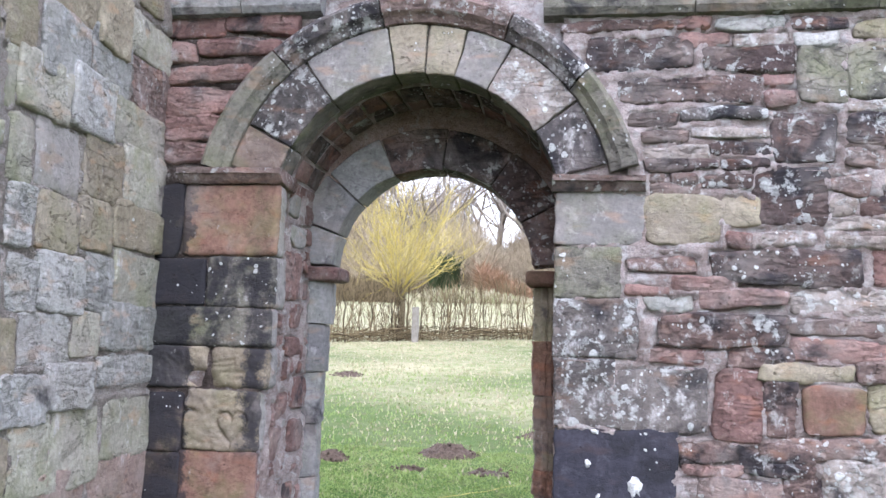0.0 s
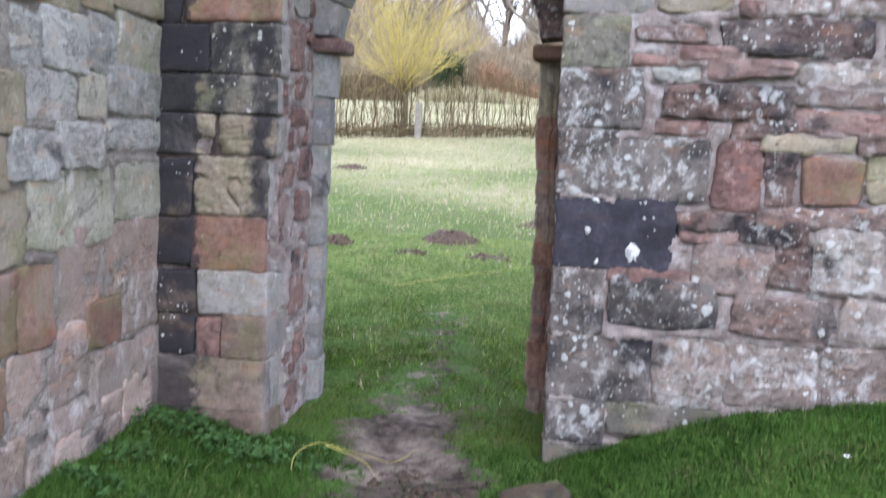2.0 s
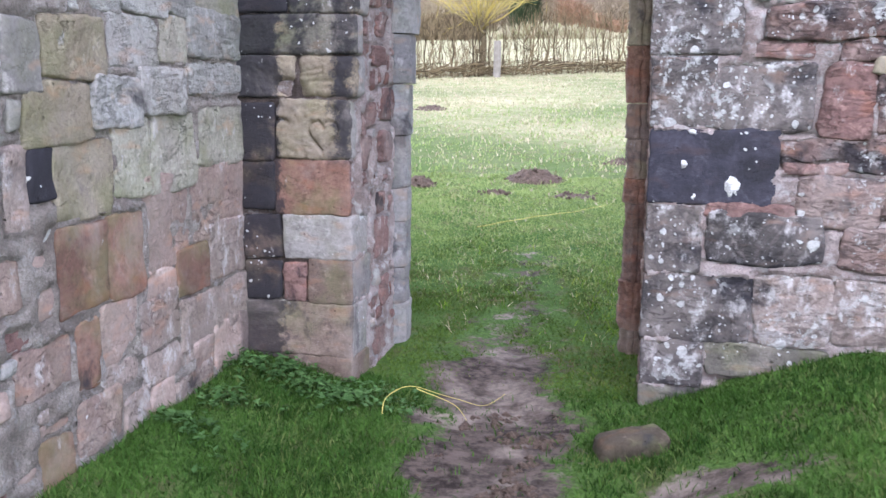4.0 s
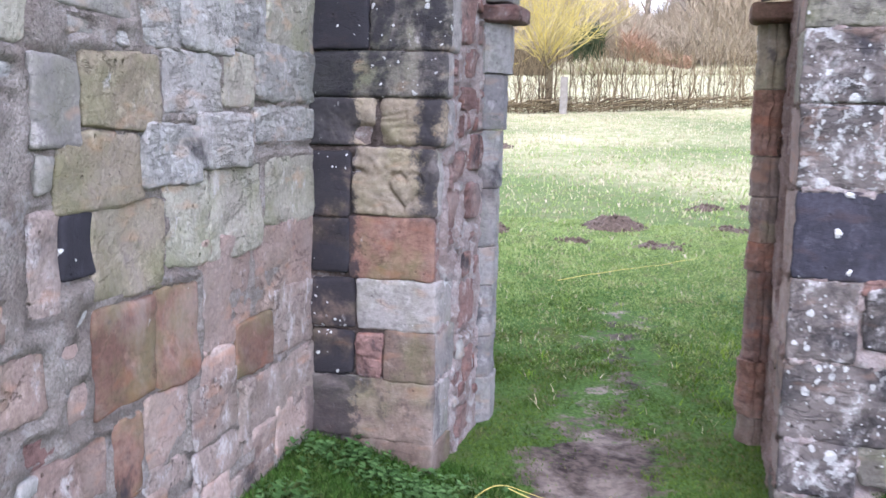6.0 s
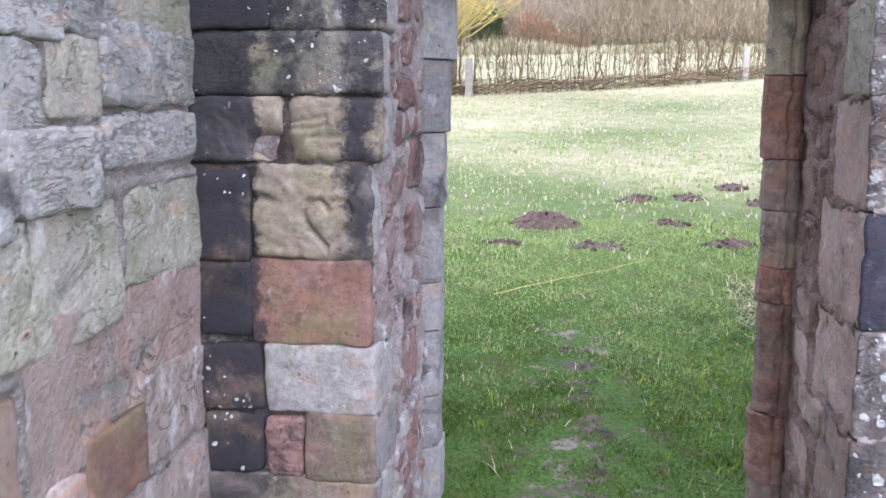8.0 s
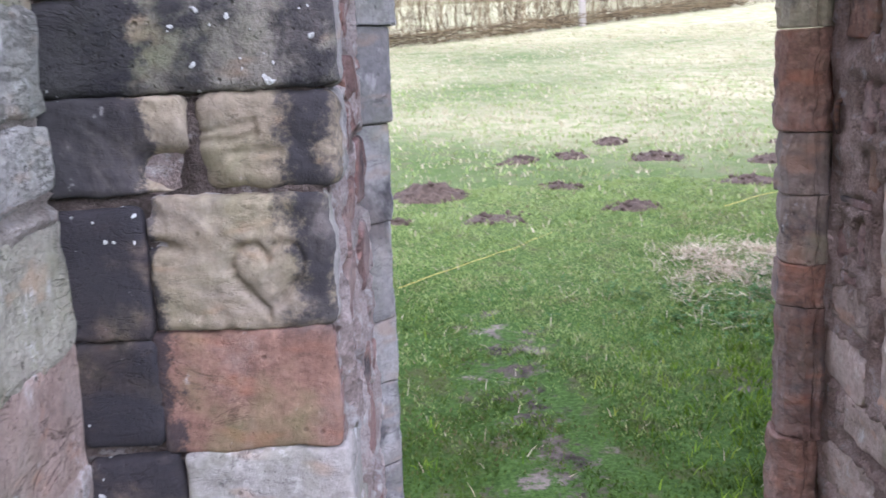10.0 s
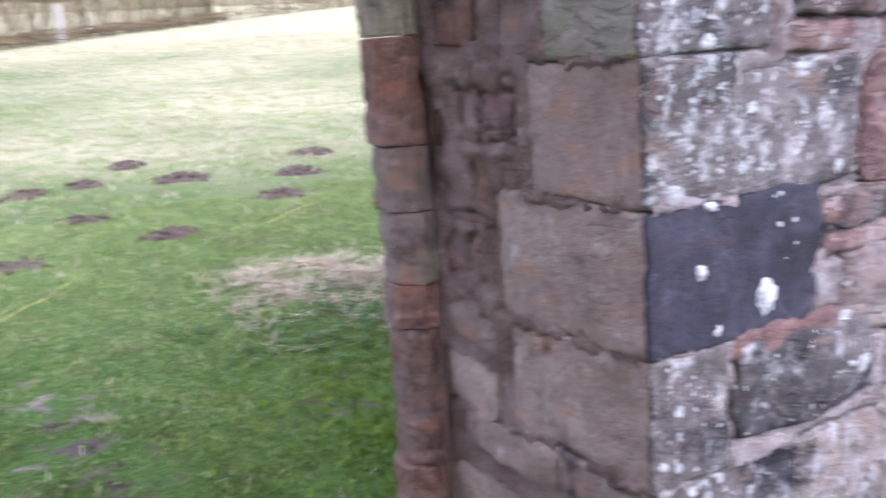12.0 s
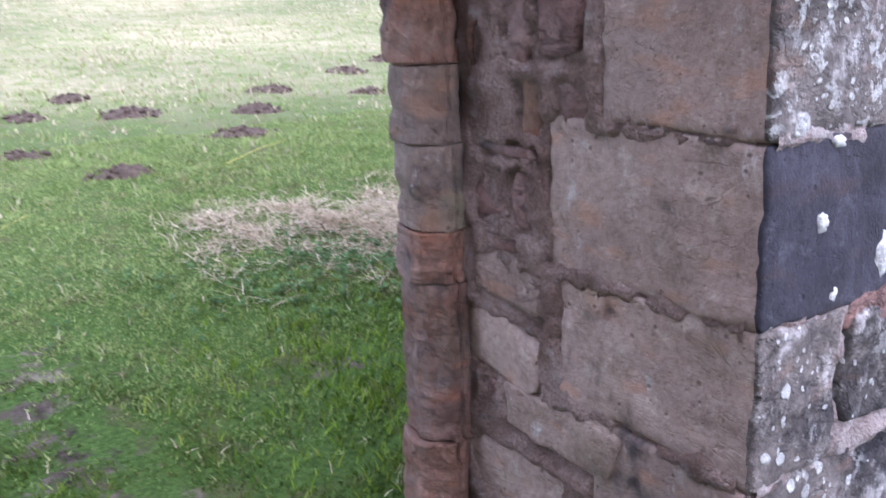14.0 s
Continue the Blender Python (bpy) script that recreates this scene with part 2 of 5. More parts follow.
def ground_material():
    """Turf with thatch and bare mud, where the point attribute 'worn' says so."""
    m = Nodes("turf_and_mud", 0.9, 0.08)
    worn = m.add("ShaderNodeAttribute")
    worn.attribute_name = "worn"
    dry = m.add("ShaderNodeAttribute")
    dry.attribute_name = "dry"
    fine = m.noise(55, 5, 0.7)
    turf = m.mix(m.step(fine, 0.3, 0.7), (0.028, 0.062, 0.012), (0.085, 0.15, 0.035))
    turf = m.mix(m.step(m.noise(4.5, 5, 0.68), 0.5, 0.64, 0.0, 0.55), turf, (0.10, 0.085, 0.045))
    straw = m.mix(m.step(m.noise(3.2, 5, 0.65), 0.35, 0.62), (0.22, 0.26, 0.105), (0.42, 0.375, 0.24))
    straw = m.mix(m.step(m.noise(9, 5, 0.7), 0.4, 0.7, 0.0, 0.5), straw, (0.46, 0.41, 0.275))
    c = m.mix(dry.outputs["Fac"], turf, straw)
    mud = m.mix(m.step(m.noise(7, 6, 0.7), 0.34, 0.66), (0.06, 0.047, 0.038), (0.25, 0.207, 0.175))
    mud = m.mix(m.step(m.noise(2.1, 4, 0.6), 0.42, 0.58), mud, m.mix(m.step(m.noise(16, 5, 0.7), 0.35, 0.65), (0.028, 0.022, 0.019), (0.12, 0.095, 0.08)))
    edge = m.math("ADD", worn.outputs["Fac"], m.math("MULTIPLY", m.math("SUBTRACT", m.noise(9, 6, 0.75), 0.5), 1.6))
    c = m.mix(m.step(edge, 0.36, 0.56), c, mud)
    m.bump(m.math("ADD", m.math("MULTIPLY", fine, 0.35), m.math("MULTIPLY", m.noise(11, 6, 0.66), 1.3)), 0.7, 0.035)
    return m.colour(c)


def blade_material(name, tones, rough=0.6, dry=None):
    """Blades and leaves: tone by blade, drifting over the ground."""
    m = Nodes(name, rough, 0.06)
    r = m.island()
    c = m.mix(m.step(r, 0.0, 1.0), tones[0], tones[1])
    c = m.mix(m.step(m.noise(2.4, 4, 0.6), 0.4, 0.62, 0.0, 0.75), c, tones[2])
    c = m.mix(m.step(m.noise(5.5, 5, 0.65), 0.5, 0.64, 0.0, 0.65), c, tones[0])
    c = m.mix(m.step(m.noise(1.1, 4, 0.6), 0.5, 0.64, 0.0, 0.5), c, tones[1])
    if dry:
        c = m.mix(m.step(m.math("ADD", r, m.math("MULTIPLY", m.noise(1.7, 4, 0.65), 1.5)), 1.55, 1.85), c, dry)
    m.bsdf.inputs["Subsurface Weight"].default_value = 0.0
    return m.colour(c)


def bark_material(name, light, dark, scale=8):
    m = Nodes(name, 0.9, 0.15)
    c = m.mix(m.step(m.math("ADD", m.math("MULTIPLY", m.island(), 0.6), m.math("MULTIPLY", m.noise(scale, 4, 0.6), 0.6)), 0.3, 0.85), dark, light)
    m.bump(m.noise(scale * 5, 4, 0.7), 0.5, 0.02)
    return m.colour(c)


def lichen_material():
    m = Nodes("white_lichen", 0.95, 0.1)
    c = m.mix(m.step(m.noise(55, 5, 0.75), 0.38, 0.6), (0.34, 0.34, 0.32), (0.66, 0.67, 0.65))
    m.bump(m.noise(110, 4, 0.7), 0.8, 0.006)
    return m.colour(c)


def plain_material(name, light, dark, rough, spec, metal=0.0):
    m = Nodes(name, rough, spec)
    m.bsdf.inputs["Metallic"].default_value = metal
    m.bump(m.noise(160, 4, 0.7), 0.4, 0.003)
    return m.colour(m.mix(m.step(m.noise(70, 4, 0.65), 0.35, 0.65), dark, light))


RUST = plain_material("rusted_iron", (0.13, 0.065, 0.04), (0.035, 0.025, 0.022), 0.8, 0.3, 0.4)
PETAL = plain_material("white_petals", (0.82, 0.82, 0.78), (0.7, 0.7, 0.64), 0.6, 0.2)
LICHEN = lichen_material()
EARTH = earth_material("molehill_earth", (0.16, 0.115, 0.085), (0.065, 0.045, 0.034))
TURF = ground_material()
GRASS_LUSH = blade_material("lush_grass", ((0.012, 0.038, 0.006), (0.075, 0.155, 0.028), (0.035, 0.088, 0.014)), 0.6, (0.13, 0.16, 0.05))
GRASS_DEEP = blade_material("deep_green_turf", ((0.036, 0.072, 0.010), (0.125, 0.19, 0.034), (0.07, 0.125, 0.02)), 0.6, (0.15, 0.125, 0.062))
GRASS_TUFT = blade_material("tufted_grass", ((0.07, 0.16, 0.012), (0.25, 0.36, 0.04), (0.15, 0.26, 0.025)), 0.6, (0.34, 0.36, 0.08))
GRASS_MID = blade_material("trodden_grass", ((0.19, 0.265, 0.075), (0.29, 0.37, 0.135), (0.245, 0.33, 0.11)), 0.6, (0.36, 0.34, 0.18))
GRASS_PALE = blade_material("pale_winter_grass", ((0.26, 0.28, 0.13), (0.425, 0.375, 0.25), (0.48, 0.42, 0.30)), 0.7, (0.47, 0.415, 0.305))
STRAW = blade_material("dry_straw", ((0.36, 0.29, 0.19), (0.62, 0.54, 0.41), (0.48, 0.40, 0.28)), 0.7)
WEED = blade_material("nettle_leaves", ((0.035, 0.085, 0.022), (0.095, 0.18, 0.06), (0.06, 0.125, 0.04)), 0.6)
HEDGE_BARK = bark_material("hedge_bark", (0.24, 0.185, 0.105), (0.085, 0.064, 0.038))
TWIG_BROWN = bark_material("thicket_twigs", (0.50, 0.42, 0.30), (0.29, 0.235, 0.165), 0.6)
TWIG_RED = bark_material("beech_leaves", (0.34, 0.21, 0.13), (0.22, 0.14, 0.09), 0.8)
# paler than plain bark: the haze of distance is mixed into this colour
HAZED_BARK = bark_material("hazed_tree_bark", (0.30, 0.26, 0.21), (0.16, 0.135, 0.11), 2)
WILLOW_BARK = bark_material("willow_shoots", (0.56, 0.45, 0.13), (0.34, 0.285, 0.14), 3)
WILLOW_TRUNK = bark_material("willow_trunk", (0.30, 0.25, 0.16), (0.15, 0.12, 0.075), 5)
CONIFER = blade_material("evergreen_leaves", ((0.03, 0.05, 0.025), (0.07, 0.09, 0.045), (0.05, 0.07, 0.03)))
POST_WOOD = bark_material("weathered_post", (0.36, 0.33, 0.28), (0.2, 0.18, 0.15), 10)
YELLOW_STEM = bark_material("yellow_stem", (0.62, 0.52, 0.16), (0.45, 0.36, 0.12), 10)


# ---- mesh helpers ----
def mesh_object(name, verts, faces, mats, parent=None, smooth=True, face_mats=None):
    me = bpy.data.meshes.new(name)
    me.from_pydata(verts, [], faces)
    for mt in mats if isinstance(mats, (list, tuple)) else [mats]:
        me.materials.append(mt)
    if face_mats is not None:
        me.polygons.foreach_set("material_index", face_mats)
    if smooth:
        me.shade_smooth()
    me.update()
    ob = new(name, me)
    if parent:
        ob.parent = parent
    return ob


def part(name, bm, material, parent, label="", smooth=True):
    """Links a bmesh as one mesh object under a thing or a part."""
    me = bpy.data.meshes.new(name)
    bm.to_mesh(me)
    bm.free()
    me.materials.append(material)
    if smooth:
        me.shade_smooth()
    ob = new(name, me)
    if parent:
        ob.parent = parent
    if label:
        tagged(ob, label)
    return ob


def marks(h, r, step):
    """Places along one edge of a rounded block: close together at both ends."""
    r = min(r, h * 0.45)
    n = max(1, round(2 * (h - r) / step))
    inner = [-h + r + 2 * (h - r) * i / n for i in range(n + 1)]
    return [-h, -h + r * 0.45] + inner + [h - r * 0.45, h]


def block_mesh(size, r, rough, wander, seed, step=0.055, carve=None):
    """A worn block round the origin: rounded edges, uneven faces and outline. Gives vertices and quads."""
    hx, hy, hz = (s / 2 for s in size)
    gx, gy, gz = marks(hx, r, step), marks(hy, r, step * 2.2), marks(hz, r, step)
    index, verts, faces = {}, [], []
    off = Vector((seed * 7.13 % 91, seed * 3.77 % 83, seed * 1.91 % 71))

    def vert(p):
        key = (round(p[0], 5), round(p[1], 5), round(p[2], 5))
        if key not in index:
            q = Vector(p)
            inner = Vector([max(-h + r, min(h - r, v)) if h > r else 0 for v, h in zip(p, (hx, hy, hz))])
            d = q - inner
            if d.length > r:
                q = inner + d.normalized() * r
            n = noise.noise_vector(q * 5 + off) * wander * 1.3 + noise.noise_vector(q * 13 + off) * wander * 0.7 + noise.noise_vector(q * 24 + off) * rough
            n += noise.noise_vector(q * 43 + off) * rough * 0.6 + noise.noise_vector(q * 85 + off) * rough * 0.4
            if carve and q.y < 0:
                n.y += carve(q.x, q.z)
            index[key] = len(verts)
            verts.append(q + n)
        return index[key]

    for a, b, fixed, sign, order in (
        (gx, gz, hy, -1, 0), (gx, gz, hy, 1, 0), (gy, gz, hx, -1, 1), (gy, gz, hx, 1, 1), (gx, gy, hz, -1, 2), (gx, gy, hz, 1, 2)):
        for i in range(len(a) - 1):
            for j in range(len(b) - 1):
                quad = []
                for u, v in ((a[i], b[j]), (a[i + 1], b[j]), (a[i + 1], b[j + 1]), (a[i], b[j + 1])):
                    w = fixed * sign
                    quad.append(vert((u, w, v) if order == 0 else (w, u, v) if order == 1 else (u, v, w)))
                flip = (sign > 0) if order in (0,) else (sign < 0)
                faces.append(quad[::-1] if flip else quad)
    return verts, faces


COUNT = [0]


def block(code, x0, x1, y0, y1, z0, z1, parent, r=0.012, rough=0.0035, wander=0.008, side="", name="stone", turn=0.0, step=0.055, carve=None):
    """One stone of a wall between those limits. side: the code of the faces other than the front, where they differ."""
    COUNT[0] += 1
    verts, faces = block_mesh((x1 - x0, y1 - y0, z1 - z0), r, rough, wander, COUNT[0], step, carve)
    mats, index = [STONE[code]], None
    if side:
        mats.append(STONE[side])
        index = [0 if sum(verts[i].y for i in f) / len(f) < -(y1 - y0) / 2 + max(0.02, r * 1.2) else 1 for f in faces]
    ob = mesh_object(name, verts, faces, mats, parent, True, index)
    ob.matrix_basis = pose((x0 + x1) / 2, (y0 + y1) / 2, (z0 + z1) / 2, 0, turn, 0)
    return ob


def tube(verts, faces, path, radii, sides=3):
    """Adds a tapered stem along a path to lists of vertices and faces."""
    base = len(verts)
    for i, (p, rad) in enumerate(zip(path, radii)):
        d = (path[min(i + 1, len(path) - 1)] - path[max(i - 1, 0)]).normalized()
        u = d.cross(Vector((0.31, 0.77, 0.55))).normalized()
        w = d.cross(u)
        for k in range(sides):
            a = 2 * math.pi * k / sides
            verts.append(p + (u * math.cos(a) + w * math.sin(a)) * rad)
    for i in range(len(path) - 1):
        for k in range(sides):
            a, b = base + i * sides + k, base + i * sides + (k + 1) % sides
            faces.append((a, b, b + sides, a + sides))


# ---- ground ----
def smooth(v, lo, hi):
    t = np.clip((v - lo) / (hi - lo), 0, 1)
    return t * t * (3 - 2 * t)


def ground_z(x, y):
    """Height of the ground: a worn doorway, a bank against the wall and a field rising to the wood."""
    x, y = np.asarray(x, float), np.asarray(y, float)
    field = 0.09 * np.log1p(np.exp(np.clip((y - 4.9) * 4, -30, 30))) / 4
    field = np.where(y > 12, 0.09 * (y - 4.9), field)
    field = np.where(y > 56, 0.09 * 51.1 + 0.14 * (np.minimum(y, 95) - 56), field)
    bank = 0.55 * (1 - np.exp(-np.clip(x - 0.5, 0, 9) * 0.95)) * smooth(y, 0.8, 3.5) * (1 - smooth(y, 4.1, 4.3))
    left = 0.11 * (1 - smooth(x, -1.2, -0.75)) * (1 - smooth(y, 4.05, 4.2))
    ruts = 0.014 * np.sin(x * 5.1 + y * 2.3) * np.sin(y * 4.3 - x * 1.7) + 0.008 * np.sin(x * 13 + 1) * np.sin(y * 11 + x * 4)
    return field + bank + left + ruts - 0.035 * worn(x, y)


def worn(x, y):
    x, y = np.asarray(x, float), np.asarray(y, float)
    mid = np.interp(y, [1.5, 3.2, 3.8, 4.4, 5.9, 7.0], [0.3, 0.0, -0.06, -0.2, -0.25, -0.4])
    wide = np.interp(y, [1.5, 2.6, 3.4, 4.2, 5.2, 6.8], [0.46, 0.38, 0.30, 0.30, 0.42, 0.3])
    mid = mid + 0.05 * np.sin(y * 7.0 + 0.6)
    path = np.exp(-(((x - mid) / wide) ** 2)) * (1 - 0.58 * smooth(y, 4.2, 5.0)) * (1 - smooth(y, 6.6, 7.6)) * smooth(y, 0.5, 2.4)
    spot = 0.8 * np.exp(-(((x - 0.72) / 0.34) ** 2) - ((y - 3.12) / 0.16) ** 2)
    spot += 0.7 * np.exp(-(((x + 0.35) / 0.2) ** 2) - ((y - 3.72) / 0.1) ** 2)
    spot += 0.45 * np.exp(-(((x - 0.7) / 0.25) ** 2) - ((y - 5.9) / 0.2) ** 2)
    return np.clip(np.maximum(path, spot), 0, 1)


def dryness(x, y):
    x, y = np.asarray(x, float), np.asarray(y, float)
    drift = 0.9 * np.sin(x * 0.9 + 1.3) + 0.5 * np.sin(x * 2.3 + y * 1.1)
    return smooth(y + drift * 0.6 + 0.15 * x, 7.6, 14.0) * (0.62 + 0.38 * np.sin(x * 0.8 + np.sin(y * 0.55) * 2.2) * np.sin(y * 0.7 + x * 0.25) * (y < 22) + 0.38 * (y >= 22))


def graded(lo, hi, step, far):
    out = list(np.arange(lo, hi, step))
    for sign, start in ((1, hi), (-1, lo)):
        d, p = step, start
        while abs(p - start) < far:
            out.append(p)
            d *= 1.18
            p += sign * d
    return np.unique(np.round(out, 4))


gx, gy = graded(-2.6, 4.6, 0.06, 1500), graded(0.4, 9.6, 0.06, 1500)
X, Y = np.meshgrid(gx, gy)
Z = ground_z(X, Y)
quads = [(j * len(gx) + i, j * len(gx) + i + 1, (j + 1) * len(gx) + i + 1, (j + 1) * len(gx) + i) for j in range(len(gy) - 1) for i in range(len(gx) - 1)]
ground = mesh_object("ground", np.stack([X.ravel(), Y.ravel(), Z.ravel()], 1).tolist(), quads, TURF)
for name, field in (("worn", worn(X, Y)), ("dry", dryness(X, Y))):
    ground.data.attributes.new(name, "FLOAT", "POINT").data.foreach_set("value", field.ravel())
tagged(ground, "uneven grassy field with a muddy worn path, rising to a hedge", "ground", kind="structure")

# ---- the two walls: mortar cores ----
FACE_Y, REAR_Y, BACK_Y = 4.0, 4.60, 4.80
AX, AZ, AR = -0.14, 1.965, 0.62
BX, BZ, BR = -0.16, 1.80, 0.49


def arched_slab(name, x0, x1, left, right, foot, top, cx, cz, rad, y0, y1, material, parent=None):
    """A slab of wall with an arched opening right through it."""
    spring_r, spring_l = math.acos((right - cx) / rad), math.acos((left - cx) / rad)
    arc = [(cx + rad * math.cos(a), cz + rad * math.sin(a)) for a in np.linspace(spring_l, spring_r, 33)]
    left_side = [(x0, foot), (left, foot), *arc[:17], (arc[16][0], top), (x0, top)]
    right_side = [(right, foot), (x1, foot), (x1, top), (arc[16][0], top), *arc[16:]]
    bm = bmesh.new()
    for ring in (left_side, right_side):
        front = bm.faces.new([bm.verts.new((x, y0, z)) for x, z in ring])
        made = bmesh.ops.extrude_face_region(bm, geom=[front])
        bmesh.ops.translate(bm, vec=(0, y1 - y0, 0), verts=[v for v in made["geom"] if isinstance(v, bmesh.types.BMVert)])
    bmesh.ops.recalc_face_normals(bm, faces=bm.faces)
    return part(name, bm, material, parent, smooth=False)


wall_front = arched_slab("wall_front", -1.9, 7.0, -0.765, 0.485, -0.4, 3.5, AX, AZ, 0.636, FACE_Y + 0.03, REAR_Y, MORTAR_PINK)
tagged(wall_front, "ruined red and grey sandstone wall with an arched doorway", "wall", kind="structure")
rear_order = arched_slab("wall_rear_order", -1.9, 7.0, BX - BR - 0.13, BX + BR + 0.135, -0.4, 3.5, BX, BZ, BR + 0.14, REAR_Y + 0.002, BACK_Y + 0.08, MORTAR_REVEAL)
tagged(rear_order, "inner face of the doorway wall with a lower arch", "wall", kind="structure")


def side_x(y):
    return -1.21 - 0.05 * (y - 3.2)


bm = bmesh.new()
foot = [(side_x(-4) - 0.008, -4.0), (side_x(3.98) - 0.008, 3.98), (side_x(3.98) - 0.75, 3.98), (side_x(-4) - 0.75, -4.0)]
low = bm.faces.new([bm.verts.new((x, y, -0.4)) for x, y in foot])
made = bmesh.ops.extrude_face_region(bm, geom=[low])
bmesh.ops.translate(bm, vec=(0, 0, 3.9), verts=[v for v in made["geom"] if isinstance(v, bmesh.types.BMVert)])
bmesh.ops.recalc_face_normals(bm, faces=bm.faces)
wall_side = part("wall_side", bm, MORTAR_GREY, None, smooth=False)
tagged(wall_side, "coursed pale grey and pink sandstone wall beside the doorway", "wall", kind="structure")

# ---- grass ----
rng = np.random.default_rng(7)


def blades(name, label, x0, x1, y0, y1, count, height, width, material, keep, lean=0.5, category="grass", lift=0.0, flat=1.0):
    """A sheet of bent grass blades, two quads to a blade, where keep(x, y) allows."""
    x, y = rng.uniform(x0, x1, count), rng.uniform(y0, y1, count)
    ok = rng.random(count) < keep(x, y)
    x, y = x[ok], y[ok]
    n = len(x)
    tuft = 0.55 + 0.45 * np.sin(x * 7 + np.sin(y * 5) * 2) * np.sin(y * 8 + np.sin(x * 6) * 2)
    h = height * rng.uniform(0.45, 1.25, n) * (0.7 + 0.6 * tuft)
    a, b = rng.uniform(0, 2 * np.pi, n), rng.uniform(0, 2 * np.pi, n)
    bend = rng.uniform(0.2, 1.0, n) * lean
    w = width * rng.uniform(0.6, 1.3, n)
    z = ground_z(x, y) - 0.006 + lift
    dx, dy = np.cos(a) * w / 2, np.sin(a) * w / 2
    ux, uy = np.cos(b) * bend * h, np.sin(b) * bend * h
    rise = h * np.sqrt(np.clip(1 - (0.7 * bend) ** 2, 0.08, 1)) * flat
    v = np.empty((n, 5, 3))
    v[:, 0] = np.stack([x - dx, y - dy, z], 1)
    v[:, 1] = np.stack([x + dx, y + dy, z], 1)
    v[:, 2] = np.stack([x + dx * 0.8 + ux * 0.4, y + dy * 0.8 + uy * 0.4, z + rise * 0.6], 1)
    v[:, 3] = np.stack([x - dx * 0.8 + ux * 0.4, y - dy * 0.8 + uy * 0.4, z + rise * 0.6], 1)
    v[:, 4] = np.stack([x + ux, y + uy, z + rise], 1)
    base = np.arange(n)[:, None] * 5
    quads, tris = base + [0, 1, 2, 3], base + [3, 2, 4]
    me = bpy.data.meshes.new(name)
    me.vertices.add(n * 5)
    me.vertices.foreach_set("co", v.ravel())
    loops = np.concatenate([quads, tris], 1).ravel()
    me.loops.add(len(loops))
    me.loops.foreach_set("vertex_index", loops)
    starts = (np.arange(n)[:, None] * 7 + [0, 4]).ravel()
    me.polygons.add(2 * n)
    me.polygons.foreach_set("loop_start", starts)
    me.materials.append(material)
    me.update(calc_edges=True)
    me.shade_smooth()
    ob = new(name, me)
    return tagged(ob, label, category, kind="stuff")


def patchy(x, y):
    return 0.5 + 0.5 * np.sin(x * 3.1 + 2 * np.sin(y * 1.9)) * np.sin(y * 3.7 + 2 * np.sin(x * 2.3))


def off_mud(x, y):
    clear = np.clip(1.25 - 2.1 * (worn(x, y) + 0.55 * (patchy(x * 2.6, y * 2.6) - 0.5)), 0.03, 1)
    inside = (y > 4.02) & (y < BACK_Y + 0.09) & ((x < np.where(y < 4.58, -0.74, -0.69)) | (x > np.where(y < 4.73, 0.45, 0.325)))
    return np.where(inside | ((y < 4.02) & (x < side_x(y) + 0.01)), 0, clear)


blades("near_grass", "short green grass in front of the ruined wall", -1.3, 2.6, 1.2, 4.1, 170000, 0.034, 0.005, GRASS_LUSH, off_mud, 1.1)
# 1 close to the wall for the darker turf, falling to 0 for the lighter
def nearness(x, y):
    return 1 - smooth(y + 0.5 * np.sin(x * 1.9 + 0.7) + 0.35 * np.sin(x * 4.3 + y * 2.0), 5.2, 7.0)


def thin(x, y):
    return 0.14 + 0.86 * np.clip(1.5 * patchy(x * 1.7 + 0.4, y * 1.9), 0, 1)


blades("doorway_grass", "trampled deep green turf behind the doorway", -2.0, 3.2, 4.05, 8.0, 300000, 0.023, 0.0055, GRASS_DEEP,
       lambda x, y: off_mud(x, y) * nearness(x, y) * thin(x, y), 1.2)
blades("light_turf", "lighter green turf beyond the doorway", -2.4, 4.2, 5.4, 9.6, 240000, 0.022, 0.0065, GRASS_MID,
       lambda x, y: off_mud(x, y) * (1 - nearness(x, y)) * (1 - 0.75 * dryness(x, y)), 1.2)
blades("grass_tufts", "taller lush tufts of grass by the jamb", -0.7, 2.2, 4.6, 6.9, 30000, 0.055, 0.006, GRASS_TUFT,
       lambda x, y: np.exp(-(((x - 0.72) / 0.38) ** 2) - ((y - 5.75) / 0.5) ** 2) * (0.3 + 0.7 * patchy(x * 2.2, y * 2.2)) + 0.25 * (patchy(x * 3, y * 3) > 0.93) * off_mud(x, y), 1.0)
blades("field_grass", "patchy green grass of the field", -5, 9, 8.0, 16.0, 60000, 0.045, 0.012, GRASS_MID, lambda x, y: (1 - 0.8 * dryness(x, y)) * (0.2 + 0.5 * patchy(x * 0.6, y * 0.6)), 0.9)
blades("bleached_grass", "bleached straw-coloured winter grass of the field", -7, 12, 8.2, 26.0, 130000, 0.05, 0.018, GRASS_PALE,
       lambda x, y: dryness(x, y) * (0.35 + 0.65 * patchy(x * 0.5 + 2, y * 0.4)), 0.9)
blades("straw_patch", "heap of flattened dry straw and dead stalks", 0.6, 2.6, 6.4, 8.0, 60000, 0.13, 0.0055, STRAW,
       lambda x, y: np.exp(-(((x - 1.55) / 0.72) ** 2) - ((y - 7.2 + 0.16 * np.sin(x * 5) + 0.08 * np.sin(x * 13)) / 0.44) ** 2) * (0.04 + 0.96 * patchy(x * 2.4, y * 2.9) ** 1.6), 1.7, "dry grass", 0.012, 0.38)
